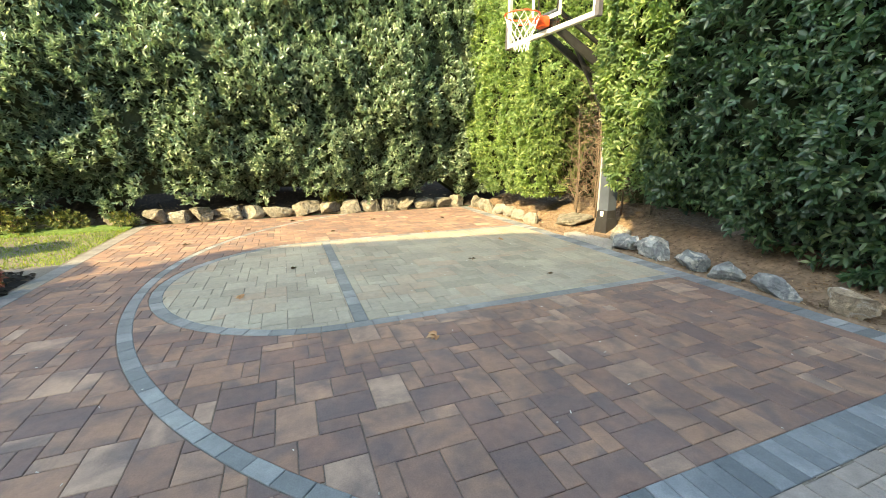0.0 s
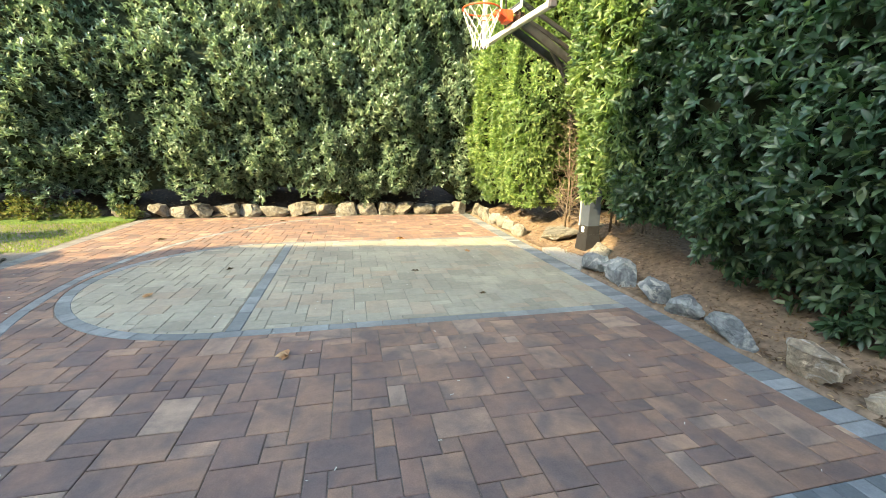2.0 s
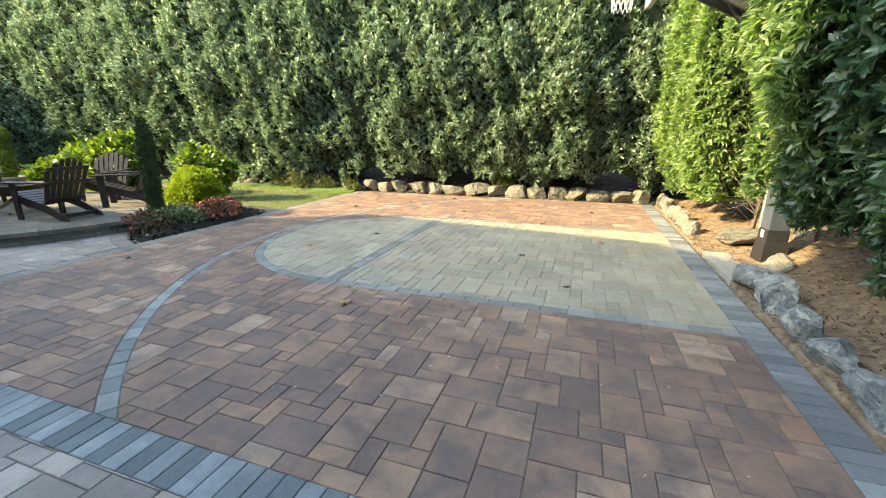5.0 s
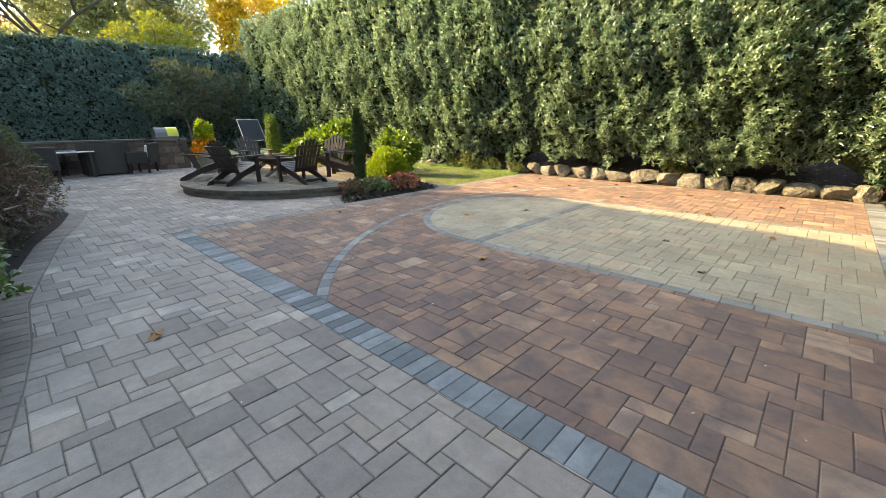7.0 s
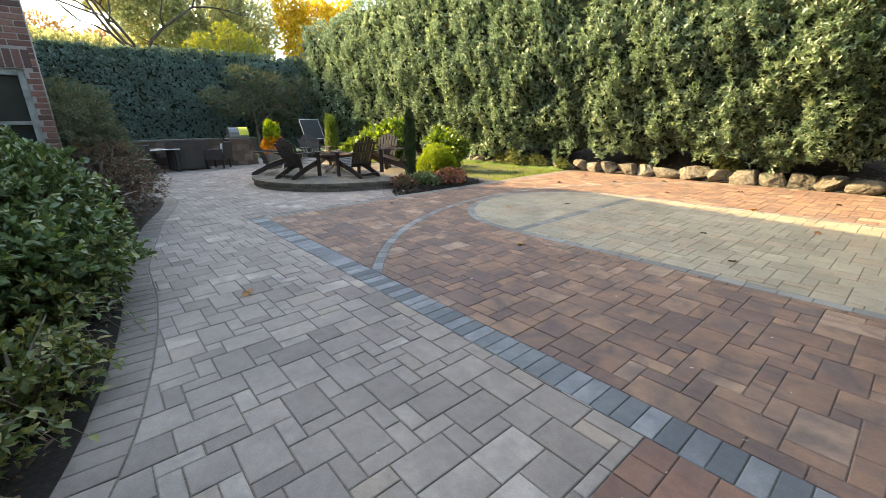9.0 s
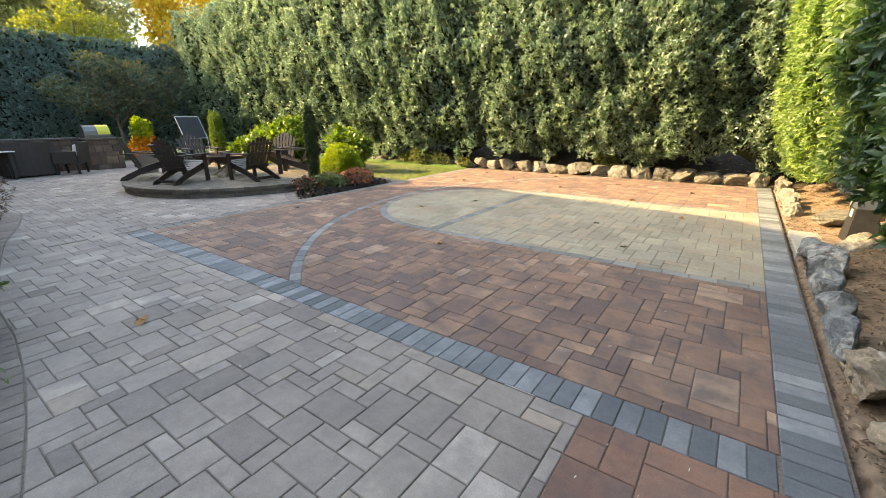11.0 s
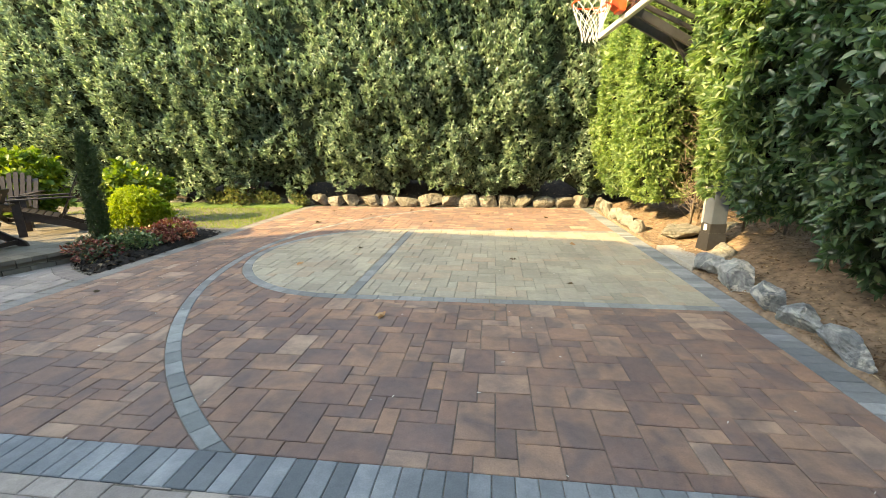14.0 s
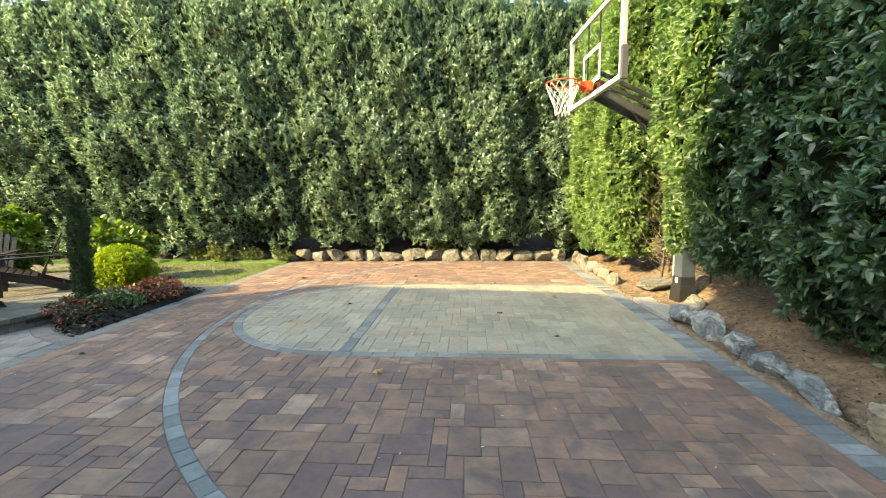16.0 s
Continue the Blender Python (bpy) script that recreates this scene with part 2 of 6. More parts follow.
def sprigs(rng, centres, dirs, per, size, spread=0.9, jitter=0.05):
    """Leaves in whorls round twig tips: arrays for leaf_mesh."""
    n = len(centres)
    d = dirs / np.linalg.norm(dirs, axis=1, keepdims=True)
    ref = np.where(np.abs(d[:, 2:3]) < 0.9, np.array([[0, 0, 1.0]]), np.array([[1.0, 0, 0]]))
    a = np.cross(d, ref)
    a /= np.linalg.norm(a, axis=1, keepdims=True)
    b = np.cross(d, a)
    ang = rng.uniform(0, 2 * np.pi, (n, 1)) + np.arange(per)[None] * 2.4 + rng.normal(0, 0.25, (n, per))
    tilt = rng.uniform(0.35, 1.0, (n, per)) * spread
    out = (np.cos(ang) * np.sin(tilt))[..., None] * a[:, None] + (np.sin(ang) * np.sin(tilt))[..., None] * b[:, None] + np.cos(tilt)[..., None] * d[:, None]
    back = np.linspace(0, 1, per)[None, :, None] * (-0.6 * size) * d[:, None]
    base = centres[:, None] + back + rng.normal(0, jitter, (n, per, 3)) * size
    up = d[:, None] + np.array([0, 0, 0.5]) + rng.normal(0, 0.25, (n, per, 3))
    sz = size * rng.uniform(0.65, 1.2, (n, per))
    return base.reshape(-1, 3), out.reshape(-1, 3), up.reshape(-1, 3), sz.reshape(-1)


def lumps(p, scale, seed):
    """Smooth lumpy field for arrays of points, about -1 to 1."""
    r = np.random.default_rng(seed)
    out = np.zeros(len(p))
    for k in range(14):
        w = r.normal(0, 1, 3) * scale * (1 if k < 7 else 2.1)
        out += np.sin(p @ w + r.uniform(0, 6.28)) * (1 if k < 7 else 0.5)
    return out / 3.6


def hedge(name, label, face, area, density, size, per, material, seed, depth=0.28, lump=0.16, tilt_up=0.45, aspect=0.42, spread=0.95, skew=1.0):
    """A clipped hedge. face(u, v) gives arrays of points and outward normals for u, v in 0..1."""
    rng = np.random.default_rng(seed)
    n = int(area * density)
    u, v = rng.random(n) ** skew, rng.random(n)
    p, nor = face(u, v)
    bulge = lumps(p * np.array([1.5, 1.5, 0.8]), 3.2, seed + 5) * lump + lumps(p * np.array([1, 1, 0.35]), 1.7, seed + 9) * lump * 0.8
    sink = rng.random(n) ** 1.6 * depth
    p = p + nor * (bulge - sink)[:, None]
    d = nor + np.array([0, 0, tilt_up]) + rng.normal(0, 0.42, (n, 3))
    thing = empty(name, (0, 0, 0), label, "hedge")
    leaf_mesh("leaves", *sprigs(rng, p, d, per, size, spread), material, thing, wide=aspect)
    # dark inner sheet standing in for the shade deep between the leaves
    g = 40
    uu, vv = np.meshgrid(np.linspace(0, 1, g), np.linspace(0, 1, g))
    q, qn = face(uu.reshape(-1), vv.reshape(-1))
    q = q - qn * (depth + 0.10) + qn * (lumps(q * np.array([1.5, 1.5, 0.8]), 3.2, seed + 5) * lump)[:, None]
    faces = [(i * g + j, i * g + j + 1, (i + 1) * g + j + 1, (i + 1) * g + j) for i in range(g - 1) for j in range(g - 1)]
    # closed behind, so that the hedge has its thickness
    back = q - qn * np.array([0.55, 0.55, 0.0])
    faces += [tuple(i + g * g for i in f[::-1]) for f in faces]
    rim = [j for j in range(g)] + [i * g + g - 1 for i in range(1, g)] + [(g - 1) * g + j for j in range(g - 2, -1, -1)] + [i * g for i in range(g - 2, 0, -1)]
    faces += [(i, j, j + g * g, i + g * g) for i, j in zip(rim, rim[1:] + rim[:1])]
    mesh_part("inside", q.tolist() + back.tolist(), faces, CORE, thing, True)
    return thing


# ---- ground ----
def sheet(name, x0, y0, x1, y1, nx, ny, height, material, label, category):
    vs, fs = [], []
    for j in range(ny + 1):
        for i in range(nx + 1):
            x, y = x0 + (x1 - x0) * i / nx, y0 + (y1 - y0) * j / ny
            vs.append((x, y, height(x, y)))
    for j in range(ny):
        for i in range(nx):
            a = j * (nx + 1) + i
            fs.append((a, a + 1, a + nx + 2, a + nx + 1))
    ob = mesh_part(name, vs, fs, material, None, True)
    return tagged(ob, label, category, kind="structure")


# soil below the back hedge, darkened to carry the hedge's shade
FLOOR = plain("hedge_floor_shade", (0.045, 0.033, 0.024), 0.95, vary=0.5, scale=16, bumpy=0.7)
SOIL = plain("dry_soil", (0.215, 0.155, 0.108), 0.95, vary=0.45, scale=14, bumpy=0.6)
MULCH = plain("dark_mulch", (0.022, 0.016, 0.013), 0.95, vary=0.6, scale=45, bumpy=0.8)
LAWN = plain("lawn_soil", (0.085, 0.145, 0.030), 0.95, vary=0.4, scale=20)
BX0, BX1, BY0, BY1 = -2.50, 4.24, 0.965, 9.50
tagged(sheet("ground", -60, -40, 60, 60, 60, 50, lambda x, y: -0.08, LAWN, "flat dark earth under lawn and beds", "ground"))
tagged(sheet("joint_bed", -14.5, -6.0, 4.48, 9.6, 2, 2, lambda x, y: -0.008, JOINT, "sand bed showing in the paving joints", "paving bed"))


def bank(x, y):
    r = min(1, max(0, (x - 4.62) / 1.2))
    e = min(1, max(0, (x - 4.5) / 0.3))
    gap = 0.10 * max(0, 1 - abs(x - 4.492) / 0.05)
    return -0.004 - gap + 0.02 * e + 0.30 * r * r * (3 - 2 * r) + e * (0.025 * noise.noise((x * 2.2, y * 2.2, 0)) + 0.012 * noise.noise((x * 9, y * 9, 3)))


def back_bank(x, y):
    r = min(1, max(0, (y - 9.5) / 0.8))
    return 0.02 + 0.30 * r * r * (3 - 2 * r) + 0.45 * min(1, max(0, (y - 10.1) / 0.6)) + 0.03 * noise.noise((x * 2.2, y * 2.2, 0))


sheet("soil_bank", 4.462, -4.0, 9.0, 9.55, 180, 130, bank, SOIL, "dry brown soil bank with wood chips", "soil bank")
sheet("soil_bank_back", -20.0, 9.551, 9.0, 13.0, 120, 24, back_bank, FLOOR, "soil under the tall back hedge, coloured dark for its shade", "soil bank")
sheet("lawn", -14.0, 5.2, -2.72, 9.5, 60, 40, lambda x, y: -0.03 + 0.02 * noise.noise((x, y, 0)) + 0.10 * max(0, min(1, (y - 9) / 0.5)), LAWN, "strip of green lawn beside the court", "lawn")


# ---- paving ----
ARC_C, ARC_R0, ARC_R1 = (3.56, 5.02), 4.88, 4.985
KEY_C, KEY_R0, KEY_R1 = (0.52, 4.88), 1.675, 1.79
FT0, FT1 = 0.60, 0.72


def clip(poly, nx, ny, d):
    """The part of a convex outline where nx*x + ny*y <= d."""
    out = []
    for i, p in enumerate(poly):
        q = poly[(i + 1) % len(poly)]
        a, b = nx * p[0] + ny * p[1] - d, nx * q[0] + ny * q[1] - d
        if a <= 0:
            out.append(p)
        if (a < 0 < b) or (b < 0 < a):
            s = a / (a - b)
            out.append((p[0] + s * (q[0] - p[0]), p[1] + s * (q[1] - p[1])))
    return out


def clip_round(poly, c, r, inside):
    if not poly:
        return []
    mx, my = sum(p[0] for p in poly) / len(poly) - c[0], sum(p[1] for p in poly) / len(poly) - c[1]
    k = math.hypot(mx, my)
    nx, ny = mx / k, my / k
    d = nx * c[0] + ny * c[1] + r
    return clip(poly, nx, ny, d) if inside else clip(poly, -nx, -ny, -d)


def area_of(poly):
    return 0.5 * abs(sum(p[0] * q[1] - q[0] * p[1] for p, q in zip(poly, poly[1:] + poly[:1])))


SHAPES = [(3, 2), (2, 3), (3, 2), (2, 3), (2, 2), (2, 2), (1, 2), (2, 1)]


def random_bond(n, rng, tries=5000):
    """A repeating n x n unit of a random bond: rearranged bit by bit until no joint runs on straight for long."""
    own = np.repeat(np.repeat(np.arange(n * n // 4).reshape(n // 2, n // 2), 2, 0), 2, 1)
    nxt = n * n

    def cost(o):
        v, h = o != np.roll(o, 1, 0), o != np.roll(o, 1, 1)
        bad = 0.0
        for e, ax in ((v, 1), (h, 0)):
            run = e
            for k in range(1, 7):
                run = run & np.roll(e, -k, ax)
                bad += (0, 0, 0.5, 1.5, 2.0, 3.0, 3.0)[k] * run.sum()
        bad += 1.5 * (v & np.roll(v, 1, 1) & h & np.roll(h, 1, 0)).sum()
        area = np.bincount(o.reshape(-1))
        return bad + 12.0 * (area == 1).sum() + 0.9 * (area == 2).sum() + 0.3 * (area == 4).sum()
    now = cost(own)
    for step in range(tries):
        o = np.roll(own, rng.integers(0, n, 2), (0, 1))
        w, h = rng.integers(3, 7, 2)
        inner, outer = o[:w, :h], set(np.concatenate([o[w:].reshape(-1), o[:w, h:].reshape(-1)]).tolist())
        free = [[int(o[i, j]) not in outer for j in range(h)] for i in range(w)]
        cells = [(i, j) for j in range(h) for i in range(w) if free[i][j]]
        if len(cells) < 4:
            continue
        o = o.copy()
        for i, j in cells:
            if not free[i][j]:
                continue
            fits = [s for s in SHAPES if i + s[0] <= w and j + s[1] <= h and all(free[a][b] for a in range(i, i + s[0]) for b in range(j, j + s[1]))]
            s = fits[rng.integers(len(fits))] if fits else (1, 1)
            for a in range(i, i + s[0]):
                for b in range(j, j + s[1]):
                    free[a][b] = False
            o[i:i + s[0], j:j + s[1]] = nxt
            nxt += 1
        o = np.unique(o, return_inverse=True)[1].reshape(n, n)
        nxt = n * n
        c = cost(o)
        if c < now + rng.exponential(1.0) * 3.0 * (1 - step / tries) ** 2:
            own, now = o, c
    out = []
    for k in range(own.max() + 1):
        i, j = np.nonzero(own == k)
        xs, ys = set(i.tolist()), set(j.tolist())
        x = next(a for a in xs if (a - 1) % n not in xs) if len(xs) < n else 0
        y = next(b for b in ys if (b - 1) % n not in ys) if len(ys) < n else 0
        out.append((x, y, len(xs), len(ys)))
    return out


BOND = random_bond(18, np.random.default_rng(11))


def packing(x0, y0, nx, ny, unit, n=18):
    """Repeats of the bond over nx by ny units."""
    return [(x0 + (a * n + x) * unit, y0 + (b * n + y) * unit, x0 + (a * n + x + w) * unit, y0 + (b * n + y + h) * unit)
            for a in range(-1, nx // n + 1) for b in range(-1, ny // n + 1) for x, y, w, h in BOND]


def paver_data(poly, joint=0.0021, drop=0.0032, edge=0.005, lift=0.0):
    """Vertices and faces of one paver with a chamfered, slightly uneven top."""
    cx, cy = sum(p[0] for p in poly) / len(poly), sum(p[1] for p in poly) / len(poly)
    n = len(poly)

    def inset(d):
        res = []
        for i in range(n):
            a, p, b = poly[i - 1], poly[i], poly[(i + 1) % n]
            e1 = Vector((p[0] - a[0], p[1] - a[1])).normalized()
            e2 = Vector((b[0] - p[0], b[1] - p[1])).normalized()
            n1, n2 = Vector((-e1.y, e1.x)), Vector((-e2.y, e2.x))
            m = n1 + n2
            m = m / max(0.35, m.length_squared) * 2 * d
            res.append((p[0] + m.x, p[1] + m.y))
        return res
    lo, hi = inset(joint), inset(joint + edge)
    vs = [(x - cx, y - cy, -0.06) for x, y in lo] + [(x - cx, y - cy, -drop + lift) for x, y in lo] + [(x - cx, y - cy, lift) for x, y in hi]
    fs = [tuple(range(2 * n, 3 * n))]
    for i in range(n):
        k = (i + 1) % n
        fs += [(i, k, n + k, n + i), (n + i, n + k, 2 * n + k, 2 * n + i)]
    return vs, fs, (cx, cy)


def ccw(poly):
    s = sum(p[0] * q[1] - q[0] * p[1] for p, q in zip(poly, poly[1:] + poly[:1]))
    return poly if s > 0 else poly[::-1]


def lay(owner, polys, material, near, rng, name="paver", limit=290, joint=0.0021):
    """Pavers as pieces of owner: those nearest to the stretch near, singly; the rest joined."""
    polys = [ccw(p) for p in polys if len(p) > 2 and area_of(p) > 0.0012]
    polys.sort(key=lambda p: (p[0][0] - near[0]) ** 2 + (p[0][1] - near[1]) ** 2)
    shared, vs_all, fs_all = {}, [], []
    for i, poly in enumerate(polys):
        lift = rng.uniform(-0.0015, 0.0015)
        vs, fs, (cx, cy) = paver_data(poly, joint)
        if i < limit:
            key = tuple(round(c, 3) for v in vs for c in v)
            me = shared.get(key)
            if me is None:
                me = shared[key] = bpy.data.meshes.new(name)
                me.from_pydata(vs, [], fs)
                me.materials.append(material)
            ob = new(name, me)
            ob.location = (cx, cy, lift)
            ob.rotation_euler = (rng.normal(0, 0.004), rng.normal(0, 0.004), 0)
            ob.parent = owner
        else:
            k = len(vs_all)
            vs_all += [(x + cx, y + cy, z + lift) for x, y, z in vs]
            fs_all += [tuple(a + k for a in f) for f in fs]
    if vs_all:
        ob = mesh_part("far_pavers", vs_all, fs_all, material, owner)
        tagged(ob, kind="stuff")


def rect(x0, y0, x1, y1):
    return [(x0, y0), (x1, y0), (x1, y1), (x0, y1)]


rng = np.random.default_rng(11)


def build_paving():
    # red field, cut round the key and the long arc
    red = []
    u = 0.108
    for r in packing(BX0, BY0, 64, 80, u):
        q = rect(*r)
        q = clip(clip(clip(clip(q, 1, 0, BX1), 0, 1, BY1), -1, 0, -BX0), 0, -1, -BY0)
        if len(q) < 3:
            continue
        for inside in (True, False):
            p = clip_round(q, ARC_C, ARC_R0 if inside else ARC_R1, inside)
            if len(p) < 3:
                continue
            mx, my = sum(a[0] for a in p) / len(p), sum(a[1] for a in p) / len(p)
            if mx > KEY_C[0]:
                p = clip(p, 0, 1, 4.88 - KEY_R1) if my < 4.88 else clip(p, 0, -1, -(4.88 + KEY_R1))
            else:
                p = clip_round(p, KEY_C, KEY_R1, False)
            if len(p) > 2:
                red.append(p)
    court = tagged(empty("court_field"), "rust red and brown concrete pavers in a random bond", "paving", kind="structure")
    lay(court, red, RED, (2.2, 1.2), rng)
    # cream key
    cream = []
    u = 0.105
    for r in packing(-1.2, 4.88 - KEY_R0 - 0.02, 54, 36, u):
        q = clip(clip(rect(*r), 0, 1, 4.88 + KEY_R0), 0, -1, -(4.88 - KEY_R0))
        if len(q) < 3:
            continue
        right = clip(clip(q, -1, 0, -FT1), 1, 0, BX1)
        left = clip(q, 1, 0, FT0)
        if len(right) > 2:
            cream.append(right)
        if len(left) > 2:
            mx = sum(a[0] for a in left) / len(left)
            if mx < KEY_C[0]:
                left = clip_round(left, KEY_C, KEY_R0, True)
            if len(left) > 2:
                cream.append(left)
    key = tagged(empty("key_field"), "pale cream concrete pavers of the basketball key", "paving", kind="structure")
    lay(key, cream, CREAM, (2.0, 4.0), rng)
    # charcoal lines
    bands = []

    def ring(c, r0, r1, a0, a1, step):
        k = max(1, round((a1 - a0) * (r0 + r1) / 2 / step))
        for i in range(k):
            b0, b1 = a0 + (a1 - a0) * i / k, a0 + (a1 - a0) * (i + 1) / k
            bands.append([(c[0] + r0 * math.cos(b0), c[1] + r0 * math.sin(b0)), (c[0] + r1 * math.cos(b0), c[1] + r1 * math.sin(b0)),
                          (c[0] + r1 * math.cos(b1), c[1] + r1 * math.sin(b1)), (c[0] + r0 * math.cos(b1), c[1] + r0 * math.sin(b1))])
    top = math.asin((BY1 - ARC_C[1]) / ARC_R1)
    low = math.asin((BY0 - ARC_C[1]) / ARC_R1)
    ring(ARC_C, ARC_R0, ARC_R1, math.pi - top, math.pi - low + 0.04, 0.185)
    ring(KEY_C, KEY_R0, KEY_R1, math.pi / 2, math.pi * 1.5, 0.20)
    for y0, y1 in ((4.88 - KEY_R1, 4.88 - KEY_R0), (4.88 + KEY_R0, 4.88 + KEY_R1)):
        x = KEY_C[0]
        while x < BX1 - 0.02:
            bands.append(rect(x, y0, min(BX1, x + 0.225), y1))
            x += 0.225
    y = 4.88 - KEY_R0
    while y < 4.88 + KEY_R0 - 0.02:
        bands.append(rect(FT0, y, FT1, min(4.88 + KEY_R0, y + 0.21)))
        y += 0.21
    lines = tagged(empty("court_lines"), "charcoal grey pavers laid as court lines", "paving", kind="structure")
    lay(lines, [clip(clip(b, 0, 1, BY1), 0, -1, -BY0) for b in bands], LINE, (0, 3), rng)
    # charcoal border, front and side
    border = []
    x = BX0 - 0.1
    while x < BX1 - 0.05:
        border.append(rect(x, BY0 - 0.235, min(x + 0.105, BX1), BY0))
        x += 0.105
    y = BY0 - 0.235
    while y < BY1:
        border.append(rect(BX1, y, BX1 + 0.225, min(y + 0.112, BY1)))
        y += 0.112
    edge = tagged(empty("court_border"), "charcoal paver border set as a soldier course", "paving", kind="structure")
    lay(edge, border, SLATE, (3, 1), rng)
    side = tagged(empty("court_edge"), "light grey edging pavers beside lawn and bed", "paving", kind="structure")
    y, strip = BY0, []
    while y < BY1:
        strip.append(rect(BX0 - 0.19, y, BX0, min(y + 0.115, BY1)))
        y += 0.115
    lay(side, strip, EDGE, (-2.5, 2), rng)


# ---- patio edge ----
def patio_edge(x):
    """The curved inner line of the planting bed, as y over x."""
    pts = [(-14, -1.35), (-7.2, -1.2), (-6.4, -0.3), (-5.9, 0.15), (-5.5, 0.22), (-4.5, 0.02), (-3.3, -0.32), (-1.0, -0.72), (0.0, -0.75), (0.6, -0.81), (1.2, -0.9), (1.8, -1.02), (2.2, -1.14), (3.0, -1.5), (5, -2.6)]
    for (a, b), (c, d) in zip(pts, pts[1:]):
        if x <= c:
            s = (x - a) / (c - a)
            return b + s * (d - b)
    return pts[-1][1]


def bed_line(x):
    """Outer line of the soldier course round the tip of the mulch bed, as y over x."""
    return float(np.interp(x, [-3.80, -3.62, -3.40, -3.20, -3.03, -2.85, -2.69], [4.06, 3.84, 3.66, 3.53, 3.44, 3.37, 3.33]))


def build_patio():
    grey = []
    u = 0.096
    for r in packing(-13.5, -3.6, 180, 96, u):
        q = rect(*r)
        mx = (r[0] + r[2]) / 2
        if mx > BX0 - 0.19:
            q = clip(q, 0, 1, BY0 - 0.235)
        else:
            q = clip(q, 0, 1, 5.3)
            if mx > BX0 - 0.5:
                q = clip(q, 1, 0, BX0 - 0.19)
        q = clip(q, 1, 0, 3.46)
        e0, e1 = patio_edge(r[0]), patio_edge(r[2])
        k = (e1 - e0) / (r[2] - r[0])
        q = clip(q, k, -1, -(e0 - k * r[0])) if len(q) > 2 else q
        if len(q) > 2:
            q = clip_round(q, PATIO, PATIO_R - 0.05, False)
        if len(q) > 2 and -5 < mx < BX0 - 0.19 and r[3] > 3.2:
            e0, e1 = bed_line(r[0]), bed_line(r[2])
            k = (e1 - e0) / (r[2] - r[0])
            q = clip(q, -k, 1, e0 - k * r[0])
        if len(q) > 2:
            grey.append(q)
    field = tagged(empty("patio_field"), "weathered grey concrete pavers in a random bond", "paving", kind="structure")
    lay(field, grey, GREY, (2.2, -0.3), rng, joint=0.003)
    # soldier course along the bed
    course = []
    x = 4.0
    while x > -7:
        y0, y1 = patio_edge(x), patio_edge(x - 0.13)
        course.append([(x, y0 - 0.004), (x - 0.125, y1 - 0.004), (x - 0.125 - 0.02, y1 - 0.235), (x - 0.02, y0 - 0.235)])
        x -= 0.125
    x = -2.70
    while x > -3.72:
        y0, y1 = bed_line(x), bed_line(x - 0.085)
        k = Vector((y0 - y1, -0.085)).normalized() * -0.20
        course.append([(x, y0 + 0.006), (min(BX0 - 0.192, x + k.x * 0.9), y0 + k.y), (min(BX0 - 0.192, x - 0.085 + k.x * 0.9), y1 + k.y), (x - 0.085, y1 + 0.006)])
        x -= 0.085
    rim = tagged(empty("patio_rim"), "curved soldier course of grey pavers along the bed", "paving", kind="structure")
    lay(rim, course, RIM, (1.5, -1), rng, joint=0.003)
    # red walk past the border's end
    walk_red = []
    for r in packing(3.46, BY0 - 0.235 - 0.15 * 22, 8, 22, 0.15):
        q = clip(clip(clip(rect(*r), 0, 1, BY0 - 0.235), 1, 0, 4.465), -1, 0, -3.46)
        if len(q) > 2:
            walk_red.append(q)
    path = tagged(empty("red_walk"), "rust brown square pavers of the side walk", "paving", kind="structure")
    lay(path, walk_red, RUSTY, (3.8, 0.5), rng)


PATIO, PATIO_R, PATIO_H = (-6.05, 4.42), 2.53, 0.18


# ---- hedges ----
def back_face(u, v):
    x = -19.0 + 24.6 * u
    low = 0.44 + 0.13 * np.sin(x * 2.3) + 0.13 * np.sin(x * 5.1 + 1)
    top = np.interp(x, [-19, -12, -9, -6, -3.5, 1, 2.4, 3.6], [6.2, 6.35, 6.9, 7.25, 7.15, 6.85, 6.62, 6.35])
    z = low + (top - low) * v
    y = np.interp(z * 6.37 / top, [0.3, 1.0, 1.6, 2.3, 3.0, 5.2, 6.0, 6.37], [9.52, 9.12, 8.88, 8.66, 8.58, 8.65, 8.85, 9.3])
    p = np.stack([x, y, z], 1)
    nz = np.interp(z, [0.4, 2.3, 4.8, 6.0], [-0.35, -0.1, 0.2, 1.0])
    n = np.stack([0 * x, -np.ones_like(x), nz], 1)
    return p, n / np.linalg.norm(n, axis=1, keepdims=True)


